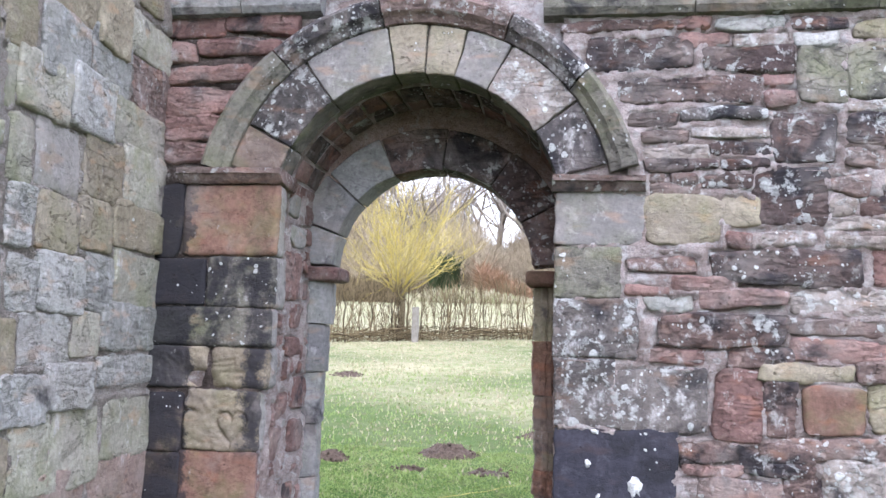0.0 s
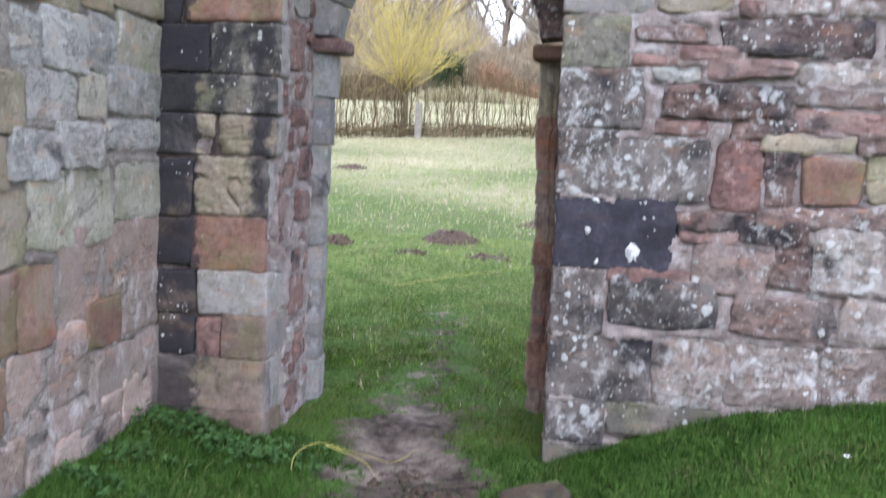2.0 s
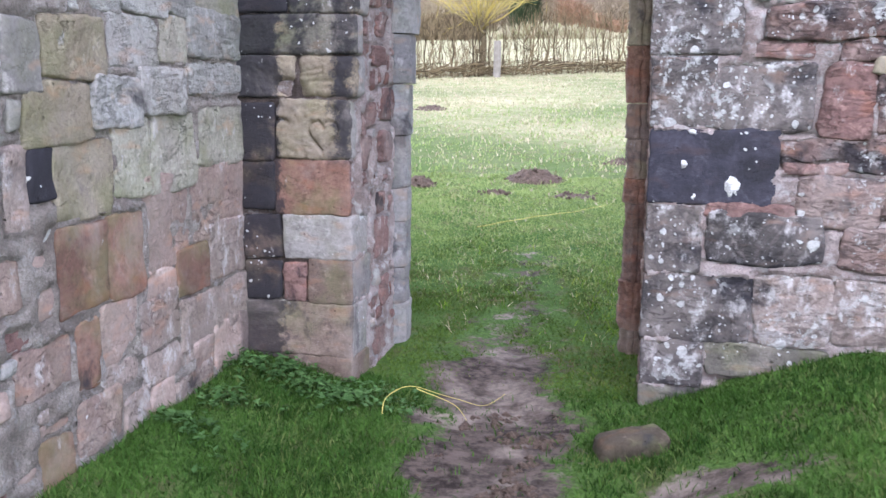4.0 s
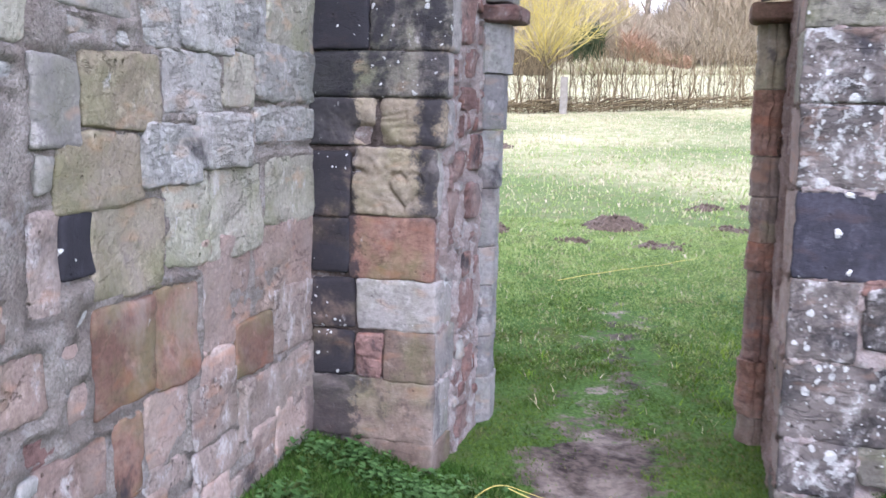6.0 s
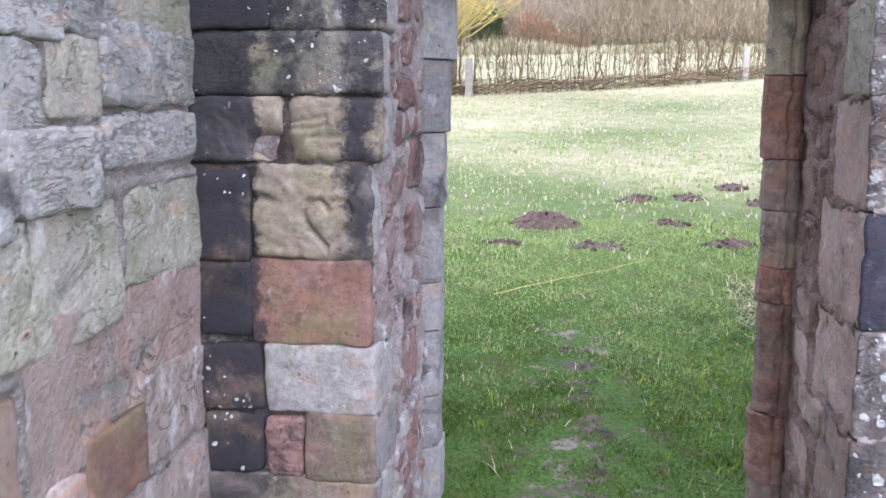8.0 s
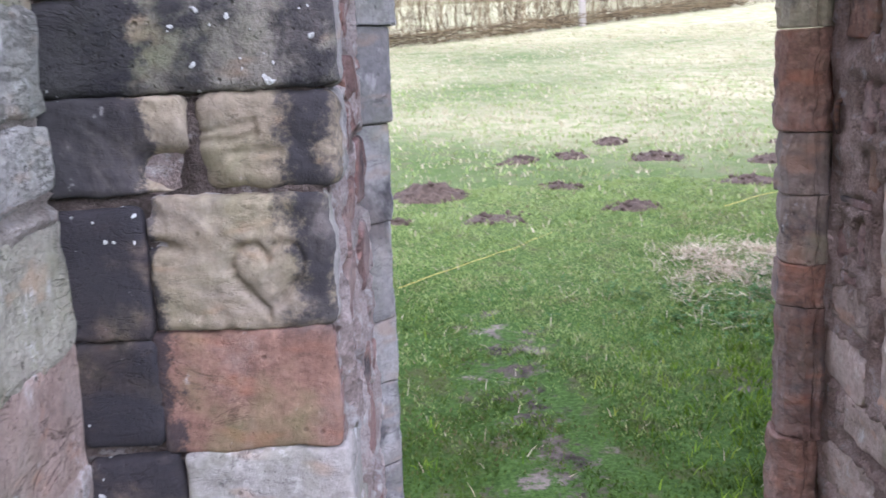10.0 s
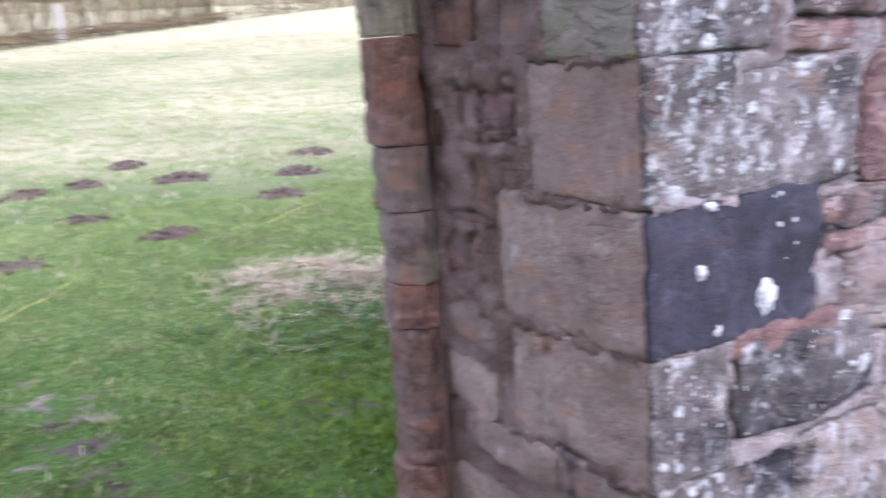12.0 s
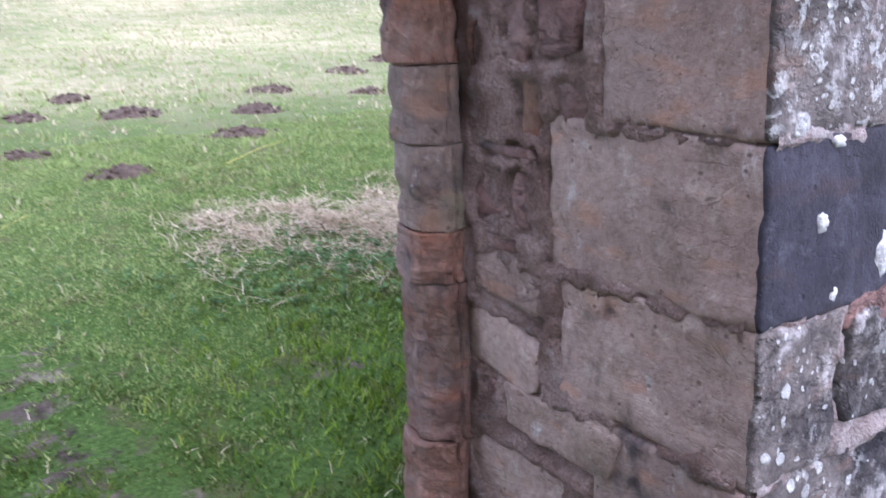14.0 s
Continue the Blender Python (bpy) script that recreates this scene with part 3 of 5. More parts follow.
blades("dry_blades", "scattered dead blades in the turf", -2, 4, 4.8, 8.5, 7000, 0.05, 0.0045, STRAW, lambda x, y: 0.25 * off_mud(x, y) * (0.3 + patchy(x, y)), 1.3)

# ---- stones of the walls ----
stone_rng = random.Random(11)
TAKEN = {"F": [], "W": [], "R": [], "S": []}


def skew(verts, w, h, amount):
    """Pulls the four corners of a stone's outline about, so that no two blocks are square."""
    c = [(stone_rng.uniform(-1, 1) * amount, stone_rng.uniform(-1, 1) * amount * 0.8) for _ in range(4)]
    k = stone_rng.uniform(0.25, 0.7) * amount
    for v in verts:
        a, b = min(1, max(0, v.x / w + 0.5)), min(1, max(0, v.z / h + 0.5))
        m = ((1 - a) * (1 - b), a * (1 - b), (1 - a) * b, a * b)
        round_off = (2 * a - 1) ** 4 * (2 * b - 1) ** 4
        v.x += sum(q * o[0] for q, o in zip(m, c)) - (2 * a - 1) * round_off * k
        v.z += sum(q * o[1] for q, o in zip(m, c)) - (2 * b - 1) * round_off * k


def lay(face, code, u0, u1, z0, z1, proud=None, depth=0.09, r=0.012, wander=0.007, name="stone", step=0.032):
    """One stone on a face: F the doorway wall, W the side wall, R and S the two reveals; u runs along the face."""
    TAKEN[face].append((u0, u1, z0, z1))
    proud = stone_rng.uniform(0.0, 0.014) if proud is None else proud
    COUNT[0] += 1
    w, h = u1 - u0, z1 - z0
    verts, faces = block_mesh((w, depth + proud, h), min(r, 0.4 * h, 0.4 * w), min(0.006, 0.1 * h), min(wander, 0.16 * h), COUNT[0], step)
    skew(verts, w, h, min(0.2 * h, 0.2 * w, 0.004 if face == "F" and u1 < -0.7 and z1 < 2.1 else {"F": 0.02, "W": 0.011}.get(face, 0.024)))
    parent = wall_side if face == "W" else wall_front
    ob = mesh_object(name, verts, faces, STONE[code], parent)
    mid, zc, back = (u0 + u1) / 2, (z0 + z1) / 2, (depth - proud) / 2
    tilt = stone_rng.uniform(-0.8, 0.8)
    if face == "F":
        ob.matrix_basis = pose(mid, FACE_Y + back, zc, 0, tilt, 0)
    elif face == "W":
        ob.matrix_basis = pose(side_x(mid) - back, mid, zc, 0, 0, 92.9) @ pose(0, 0, 0, 0, tilt, 0)
    elif face == "R":
        ob.matrix_basis = pose(0.46 + back, mid, zc, 0, 0, -90) @ pose(0, 0, 0, 0, tilt, 0)
    else:
        ob.matrix_basis = pose(-0.75 - back, mid, zc, 0, 0, 90) @ pose(0, 0, 0, 0, tilt, 0)
    return ob


def F(code, x0, x1, z0, z1, **more):
    if x1 - x0 > 0.02 and z1 - z0 > 0.015:
        more.setdefault("wander", 0.004 if x1 < -0.7 and z1 < 2.1 else 0.012)
        grow_by = 0.0 if x1 < -0.7 else 0.011 if z0 < 0.9 else 0.006
        lay("F", code, x0 - grow_by, x1 + grow_by, z0 - grow_by, z1 + grow_by, r=0.016, **more)


def W(code, y0, y1, z0, z1):
    lay("W", code, y0 - 0.008, (4.0 if y1 > 3.72 else y1) + 0.008, z0 - 0.008, z1 + 0.008, stone_rng.uniform(-0.002, 0.022 if z0 > 1.0 else 0.006), 0.1, 0.013, 0.008)


def R(code, y0, y1, z0, z1):
    lay("R", code, y0 + 0.008, y1 - 0.008, z0 + 0.008, z1 - 0.008, stone_rng.uniform(-0.004, 0.010), 0.08, 0.016, 0.011)


def quoin(code, side_code, x0, x1, z0, z1, deep, r=0.011, carve=None):
    """A corner stone of the doorway, with its face and its return."""
    TAKEN["F"].append((x0, x1, z0, z1))
    TAKEN["R" if x0 > 0 else "S"].append((4.0, 4.0 + deep, z0, z1))
    grow_by = 0.007
    z0, z1, x0, x1 = z0 - grow_by, z1 + grow_by, x0 - (grow_by if x0 < 0 else 0), x1 + (0.010 if x0 > 0 else 0)
    block(code, x0, x1, FACE_Y - stone_rng.uniform(0.002, 0.010), FACE_Y + deep, z0, z1, wall_front, r, 0.005, 0.004 if x0 < 0 else 0.006, side_code, step=0.006 if carve else 0.018, carve=carve)


def dent(x, z, cx, cz, w, h, deep):
    return deep * math.exp(-(((x - cx) / w) ** 2) - ((z - cz) / h) ** 2)


HEART = [(0.045 + 0.0042 * 16 * math.sin(a) ** 3, -0.02 + 0.0046 * (13 * math.cos(a) - 5 * math.cos(2 * a) - 2 * math.cos(3 * a) - math.cos(4 * a))) for a in np.linspace(0, 2 * math.pi, 60)]


def heart_stone(x, z):
    """A heart cut as a shallow groove, and a worn hollow by the edge."""
    near = min(math.hypot(x - u, z - v) for u, v in HEART)
    deep = 0.024 if x < 0.045 else 0.013
    return deep * math.exp(-((near / 0.0065) ** 2)) + dent(x, z, -0.145, 0.035, 0.035, 0.012, 0.03) + dent(x, z, -0.16, 0.10, 0.03, 0.03, 0.02)


def notched_stone(x, z):
    """A rounded stone with straight chisel cuts."""
    cuts = sum(0.010 * math.exp(-(((z - h - 0.12 * x) / 0.006) ** 2)) for h in (0.03, 0.012)) if x < -0.02 else 0.0
    cuts += 0.008 * math.exp(-(((z + 0.02) / 0.006) ** 2)) if -0.07 < x < 0.03 else 0.0
    return cuts + dent(x, z, -0.14, -0.08, 0.035, 0.04, 0.035)


def hollow_stone(x, z):
    """A yellow stone worn into a deep hollow at one corner."""
    return dent(x, z, 0.10, -0.05, 0.055, 0.035, 0.085) + dent(x, z, 0.03, 0.0, 0.09, 0.05, 0.012)


# right jamb
quoin("g", "g", 0.45, 0.80, 1.865, 2.07, 0.32)
quoin("G", "B", 0.45, 0.71, 1.65, 1.85, 0.42)
quoin("D", "n", 0.45, 0.78, 1.415, 1.64, 0.28)
quoin("D", "B", 0.455, 0.69, 1.14, 1.40, 0.34)
quoin("k", "B", 0.46, 0.93, 0.845, 1.125, 0.49)
quoin("D", "B", 0.46, 0.67, 0.575, 0.83, 0.46)
quoin("D", "B", 0.46, 0.87, 0.30, 0.56, 0.36)
quoin("D", "B", 0.465, 0.70, 0.11, 0.285, 0.44)
quoin("G", "G", 0.46, 0.73, -0.09, 0.10, 0.30)
# left pier
quoin("o", "g", -1.14, -0.715, 1.80, 2.10, 0.10, 0.022)
quoin("G", "g", -1.02, -0.72, 1.58, 1.785, 0.16, 0.022)
quoin("G", "g", -1.27, -0.73, 1.415, 1.57, 0.10, 0.022)
quoin("Y", "g", -0.985, -0.735, 1.238, 1.404, 0.15, 0.03, notched_stone)
quoin("Y", "Y", -1.27, -1.005, 1.24, 1.40, 0.10, 0.012, hollow_stone)
quoin("Y", "g", -1.09, -0.76, 0.98, 1.22, 0.09, 0.02, heart_stone)
quoin("o", "r", -1.10, -0.765, 0.74, 0.965, 0.08)
quoin("g", "g", -1.06, -0.755, 0.55, 0.73, 0.22)
quoin("h", "g", -0.95, -0.755, 0.355, 0.54, 0.26)
quoin("h", "g", -1.27, -0.755, 0.12, 0.345, 0.20)
quoin("h", "h", -1.27, -0.755, -0.14, 0.11, 0.24)
# rubble and coursed stones
F("D", 0.70, 1.06, 1.13, 1.38)
F("r", 1.07, 1.25, 1.10, 1.37)
F("b", 1.27, 1.38, 1.12, 1.35)
F("o", 1.39, 1.65, 1.14, 1.33)
F("y", 1.66, 1.77, 1.17, 1.34)
F("b", 0.95, 1.25, 1.01, 1.09)
F("b", 1.26, 1.44, 1.03, 1.09)
F("b", 1.45, 1.77, 1.05, 1.13)
F("b", 0.85, 1.35, 1.47, 1.59)
F("b", 1.36, 1.78, 1.51, 1.58)
F("r", 1.36, 1.77, 1.42, 1.50)
F("r", 0.83, 1.05, 1.40, 1.45)
F("b", 1.13, 1.36, 1.40, 1.47)
F("y", 1.25, 1.59, 1.34, 1.40)
F("b", 1.60, 1.77, 1.34, 1.42)
F("d", 1.05, 1.63, 1.71, 1.84)
F("r", 1.67, 1.78, 1.72, 1.85)
F("r", 0.73, 0.90, 1.67, 1.70)
F("b", 0.74, 1.01, 1.75, 1.81)
F("r", 0.92, 1.16, 1.69, 1.74)
F("r", 1.03, 1.36, 1.62, 1.69)
F("L", 1.37, 1.78, 1.61, 1.70)
F("p", 0.81, 1.00, 1.60, 1.66)
F("y", 0.81, 1.10, 1.87, 2.06)
F("y", 1.11, 1.23, 1.94, 2.06)
F("d", 1.23, 1.51, 1.94, 2.16)
F("r", 1.13, 1.22, 1.85, 1.91)
F("L", 1.25, 1.47, 1.86, 1.92)
F("b", 1.52, 1.67, 2.07, 2.14)
F("b", 1.63, 1.79, 1.99, 2.06)
F("L", 1.52, 1.62, 1.98, 2.05)
F("L", 1.50, 1.79, 1.92, 1.97)
F("L", 1.50, 1.78, 1.86, 1.91)
F("d", 1.31, 1.56, 2.19, 2.41)
F("d", 1.59, 1.79, 2.27, 2.39)
F("b", 1.58, 1.79, 2.17, 2.25)
F("d", 0.57, 1.02, 2.58, 2.72)
F("d", 1.03, 1.38, 2.57, 2.67)
F("d", 0.71, 1.27, 2.44, 2.55)
F("r", 1.27, 1.39, 2.51, 2.56)
F("r", 1.28, 1.39, 2.43, 2.49)
F("G", 1.40, 1.58, 2.44, 2.66)
F("G", 1.59, 1.80, 2.44, 2.67)
F("d", 0.74, 0.94, 2.35, 2.40)
F("D", 0.95, 1.28, 2.37, 2.41)
F("b", 0.80, 0.99, 2.28, 2.33)
F("L", 0.99, 1.29, 2.29, 2.34)
F("L", 0.80, 1.06, 2.21, 2.27)
F("d", 1.07, 1.30, 2.23, 2.28)
F("d", 0.81, 1.09, 2.17, 2.21)
F("d", 1.11, 1.30, 2.17, 2.21)
F("b", 0.83, 0.89, 2.12, 2.15)
F("d", 0.91, 1.01, 2.10, 2.15)
F("b", 0.83, 1.02, 2.07, 2.10)
F("d", 1.03, 1.23, 2.09, 2.15)
F("b", 0.48, 0.92, 2.75, 2.79)
F("r", 0.93, 1.07, 2.75, 2.80)
F("p", 1.09, 1.36, 2.75, 2.80)
F("r", 0.94, 1.14, 2.68, 2.74)
F("L", 1.15, 1.37, 2.68, 2.73)
F("b", 1.38, 1.60, 2.74, 2.79)
F("p", 1.38, 1.57, 2.67, 2.73)
F("y", 1.61, 1.80, 2.69, 2.77)
F("L", 1.59, 1.80, 2.40, 2.43)
F("D", 0.69, 1.12, 0.62, 0.80)
F("G", 0.71, 1.16, 0.16, 0.29)
F("L", 0.88, 1.16, 0.31, 0.58)
F("L", 1.17, 1.53, 0.33, 0.57)
F("L", 1.55, 1.86, 0.34, 0.59)
F("b", 1.19, 1.56, 0.61, 0.76)
F("L", 1.59, 1.83, 0.62, 0.77)
F("b", 1.02, 1.31, 0.78, 0.96)
F("b", 1.32, 1.46, 0.82, 0.98)
F("L", 1.47, 1.72, 0.80, 1.05)
F("r", 0.69, 1.01, 0.80, 0.85)
F("b", 0.92, 1.15, 1.03, 1.09)
F("b", 1.30, 1.48, 1.05, 1.11)
F("r", 0.96, 1.18, 0.97, 1.02)
F("b", 1.19, 1.45, 0.98, 1.03)
F("K", -1.29, -1.15, 1.79, 2.11)
F("K", -1.29, -1.03, 1.58, 1.78)
F("K", -1.28, -1.10, 0.96, 1.21)
F("r", -1.31, -1.00, 2.75, 2.87)
F("r", -0.99, -0.67, 2.77, 2.86)
F("r", -1.30, -1.14, 2.65, 2.74)
F("r", -1.13, -0.74, 2.67, 2.75)
F("r", -1.29, -0.86, 2.55, 2.63)
F("r", -1.29, -0.93, 2.42, 2.54)
F("r", -1.28, -0.98, 2.29, 2.41)
F("r", -1.27, -1.04, 2.19, 2.29)
F("K", -1.26, -1.10, 0.75, 0.96)
F("K", -1.26, -1.07, 0.54, 0.73)
F("K", -1.26, -1.08, 0.35, 0.53)
F("r", -1.07, -0.96, 0.35, 0.53)
W("p", 2.86, 3.04, 1.50, 1.68)
W("p", 3.04, 3.35, 1.51, 1.71)
W("p", 3.36, 3.57, 1.53, 1.74)
W("n", 3.58, 3.81, 1.55, 1.77)
W("p", 2.83, 2.98, 1.71, 1.90)
W("y", 3.00, 3.28, 1.72, 1.90)
W("y", 3.30, 3.54, 1.76, 1.93)
W("y", 3.55, 3.82, 1.79, 1.96)
W("n", 2.81, 2.95, 1.91, 2.11)
W("g", 2.97, 3.27, 1.92, 2.15)
W("y", 3.29, 3.60, 1.94, 2.18)
W("n", 3.62, 3.83, 1.96, 2.20)
W("n", 2.78, 2.83, 2.13, 2.33)
W("n", 2.84, 3.15, 2.15, 2.35)
W("p", 3.17, 3.48, 2.17, 2.39)
W("n", 3.51, 3.79, 2.19, 2.37)
W("y", 2.75, 2.92, 2.32, 2.53)
W("p", 2.95, 3.27, 2.30, 2.54)
W("p", 3.30, 3.61, 2.34, 2.58)
W("b", 3.64, 3.79, 2.36, 2.58)
W("y", 2.94, 3.32, 2.52, 2.75)
W("y", 3.34, 3.57, 2.52, 2.76)
W("n", 3.59, 3.74, 2.58, 2.75)
W("g", 2.43, 2.58, 1.26, 1.45)
W("y", 2.60, 2.92, 1.29, 1.47)
W("p", 2.95, 3.27, 1.34, 1.50)
W("n", 3.29, 3.49, 1.36, 1.52)
W("p", 3.52, 3.82, 1.39, 1.56)
W("y", 2.51, 2.84, 1.11, 1.28)
W("p", 2.85, 3.12, 1.14, 1.30)
W("p", 3.13, 3.48, 1.18, 1.33)
W("p", 3.50, 3.81, 1.25, 1.36)
W("w", 2.40, 2.51, 0.88, 1.11)
W("k", 2.52, 2.63, 0.95, 1.10)
W("y", 2.64, 2.95, 0.88, 1.11)
W("n", 2.97, 3.19, 0.91, 1.17)
W("n", 3.20, 3.54, 0.90, 1.18)
W("n", 3.57, 3.86, 0.97, 1.19)
W("o", 2.62, 2.88, 0.59, 0.86)
W("o", 2.89, 3.12, 0.59, 0.86)
W("P", 3.15, 3.47, 0.62, 0.96)
W("P", 3.49, 3.85, 0.68, 0.97)
W("B", 3.13, 3.35, 0.46, 0.62)
W("o", 3.36, 3.63, 0.49, 0.67)
W("w", 3.64, 3.89, 0.50, 0.73)
W("B", 2.84, 3.05, 0.37, 0.58)
W("w", 3.07, 3.36, 0.35, 0.53)
W("w", 3.37, 3.88, 0.28, 0.47)
W("o", 2.69, 2.82, 0.35, 0.55)
W("w", 2.83, 3.05, 0.29, 0.37)
W("w", 3.07, 3.47, 0.23, 0.33)
W("P", 3.48, 3.65, 0.15, 0.29)
W("B", 3.66, 3.90, 0.12, 0.31)
W("P", 2.67, 2.93, 0.14, 0.31)
W("w", 2.95, 3.12, 0.11, 0.24)
W("B", 3.13, 3.30, 0.08, 0.21)
W("w", 3.31, 3.62, 0.07, 0.18)
R("P", 4.49, 4.73, 0.71, 0.82)
R("B", 4.50, 4.75, 0.55, 0.70)
R("P", 4.28, 4.64, 0.415, 0.55)
R("B", 4.42, 4.75, 0.24, 0.40)
R("r", 4.62, 4.73, 0.88, 1.02)
R("r", 4.53, 4.61, 0.88, 1.02)
R("r", 4.57, 4.69, 0.825, 0.875)
R("r", 4.37, 4.52, 1.23, 1.35)
R("r", 4.37, 4.47, 1.10, 1.21)
R("s", 4.49, 4.60, 1.08, 1.20)
R("r", 4.53, 4.62, 1.22, 1.36)
R("r", 4.51, 4.71, 1.03, 1.07)
R("B", 4.45, 4.70, 0.04, 0.22)
R("B", 4.30, 4.44, 0.02, 0.10)


def fill(face, codes, u0, u1, z0, z1, widths, heights, tries, gap=0.012, proud=(-0.006, 0.006), skip=None):
    """Small packing stones wherever the larger ones leave room."""
    for _ in range(tries):
        w, h = stone_rng.uniform(*widths), stone_rng.uniform(*heights)
        u, z = stone_rng.uniform(u0, u1 - w), stone_rng.uniform(z0, z1 - h)
        if any(u < b + gap and u + w > a - gap and z < d + gap * 0.6 and z + h > c - gap * 0.6 for a, b, c, d in TAKEN[face]):
            continue
        if skip and skip(u, u + w, z, z + h):
            continue
        lay(face, stone_rng.choice(codes), u, u + w, z, z + h, stone_rng.uniform(*proud), 0.06, 0.012, 0.009)


def in_arch(a, b, c, d):
    x, z = (a + b) / 2, (c + d) / 2
    return math.hypot(x - AX, z - AZ) < 0.99 and z > 2.0


def courses(face, codes, u0, u1, z0, z1, widths, heights):
    """Plain coursed masonry for the stretches of wall that run on out of sight."""
    z = z0
    while z < z1 - 0.05:
        h = stone_rng.uniform(*heights)
        u = u0
        while u < u1 - 0.04:
            w = min(stone_rng.uniform(*widths), u1 - u)
            lay(face, stone_rng.choice(codes), u, u + w - 0.012, z, z + h - 0.012, stone_rng.uniform(0, 0.015), 0.09, 0.016, 0.01, step=0.09)
            u += w
        z += h


fill("F", "bbrrdL", 0.70, 1.80, 0.86, 2.78, (0.10, 0.26), (0.028, 0.06), 900, skip=in_arch)
fill("F", "brbLdp", 0.70, 1.80, 0.86, 2.78, (0.04, 0.12), (0.018, 0.04), 1500, 0.008, skip=in_arch)
fill("R", "rrPsB", 4.30, 4.75, 0.0, 2.1, (0.10, 0.22), (0.07, 0.17), 300, 0.018)
fill("R", "rrPsr", 4.28, 4.75, 0.0, 2.1, (0.04, 0.10), (0.03, 0.08), 120, 0.014)
fill("S", "rrrgr", 4.10, 4.60, -0.05, 2.13, (0.12, 0.26), (0.10, 0.22), 300)
fill("S", "rrrrp", 4.08, 4.60, -0.05, 2.13, (0.04, 0.12), (0.03, 0.10), 500, 0.008)
courses("F", "bdLbr", 1.83, 2.6, 0.3, 2.78, (0.2, 0.4), (0.10, 0.2))
courses("W", "ynpBg", 1.0, 2.08, 0.1, 2.8, (0.22, 0.36), (0.17, 0.23))
fill("W", "oBPwr", 2.08, 3.98, 0.0, 0.95, (0.16, 0.32), (0.13, 0.22), 2500, 0.003)
fill("W", "yngnp", 2.08, 3.98, 0.9, 3.0, (0.16, 0.34), (0.13, 0.22), 2500, 0.003)
fill("W", "rBwpP", 2.08, 3.98, 0.0, 1.0, (0.05, 0.2), (0.04, 0.14), 3500, 0.002)
fill("W", "npygn", 2.08, 3.98, 0.9, 3.0, (0.05, 0.2), (0.04, 0.14), 3500, 0.002)


# ---- pointing: mortar that swells in the joints and dips behind the stones ----
def pointing(face, u0, u1, z0, z1, step, material, rise=0.004, skip=None, amp=1.0):
    us, zs = np.arange(u0, u1, step), np.arange(z0, z1, step)
    U, V = np.meshgrid(us, zs)
    inside, under = np.full(U.shape, -1.0), np.zeros(U.shape)
    for a, b, c, d in TAKEN[face]:
        under = np.maximum(under, ((U > a) & (U < b) & (V < c + 0.004) & (V > c - 0.016)).astype(float))
        inside = np.maximum(inside, np.minimum(np.minimum(U - a, b - U), np.minimum(V - c, d - V)))
    verts, keep = [], []
    for u, z, q, low in zip(U.ravel(), V.ravel(), inside.ravel(), under.ravel()):
        p = Vector((u, z, 0.3))
        n = noise.noise(p * 22) * 0.007 + noise.noise(p * 55) * 0.005 + noise.noise(p * 7) * 0.006
        n *= amp
        out = rise + n - min(0.035, max(0.0, q + n * 2.4) * 1.6)
        out -= low * max(0.0, noise.noise(p * 4.5) + 0.15) * (0.02 if face == "R" else 0.06)
        verts.append((u, FACE_Y - out, z) if face == "F" else (side_x(u) + out, u, z) if face == "W" else (0.46 - out, u, z) if face == "R" else (-0.75 + out, u, z))
    w, faces = len(us), []
    for j in range(len(zs) - 1):
        for i in range(w - 1):
            if skip and skip(us[i], us[i + 1], zs[j], zs[j + 1]):
                continue
            quad = (j * w + i, j * w + i + 1, (j + 1) * w + i + 1, (j + 1) * w + i)
            faces.append(quad if face in "FR"[:1] or face == "W" or face == "S" else quad[::-1])
    parent = wall_side if face == "W" else wall_front
    mesh_object("pointing", verts, faces, material, parent)


pointing("F", 0.475, 2.0, -0.1, 2.82, 0.0115, MORTAR_PINK, 0.010, lambda a, b, c, d: math.hypot((a + b) / 2 - AX, (c + d) / 2 - AZ) < 0.9 and c > 2.1, 1.6)
pointing("F", -1.29, -0.765, -0.1, 2.82, 0.02, MORTAR_DARK, -0.004, lambda a, b, c, d: math.hypot((a + b) / 2 - AX, (c + d) / 2 - AZ) < 0.9 and c > 2.1)
pointing("W", 1.0, 3.99, -0.05, 3.0, 0.016, MORTAR_GREY, 0.010)
pointing("R", 4.02, 4.765, -0.1, 2.12, 0.012, MORTAR_REVEAL, 0.013, None, 1.6)
pointing("S", 4.02, 4.6, -0.1, 2.14, 0.014, MORTAR_PINK, 0.003, None, 1.8)


# ---- arches and mouldings ----
def ring_stone(code, a0, a1, r0, r1, y0, y1, cx, cz, side="", rough=0.003):
    """One wedge stone of an arch between two angles (degrees)."""
    COUNT[0] += 1
    rm = (r0 + r1) / 2
    verts, faces = block_mesh((radians(a1 - a0) * rm - 0.006, y1 - y0, r1 - r0), 0.009, rough, 0.005, COUNT[0], 0.05)
    index = [0 if sum(verts[i].y for i in f) / len(f) < -(y1 - y0) / 2 + 0.02 else 1 for f in faces] if side else None
    out = []
    for v in verts:
        a, q = radians((a0 + a1) / 2) - v.x / rm, rm + v.z
        out.append((cx + q * math.cos(a), (y0 + y1) / 2 + v.y, cz + q * math.sin(a)))
    return mesh_object("voussoir", out, faces, [STONE[code]] + ([STONE[side]] if side else []), wall_front, True, index)


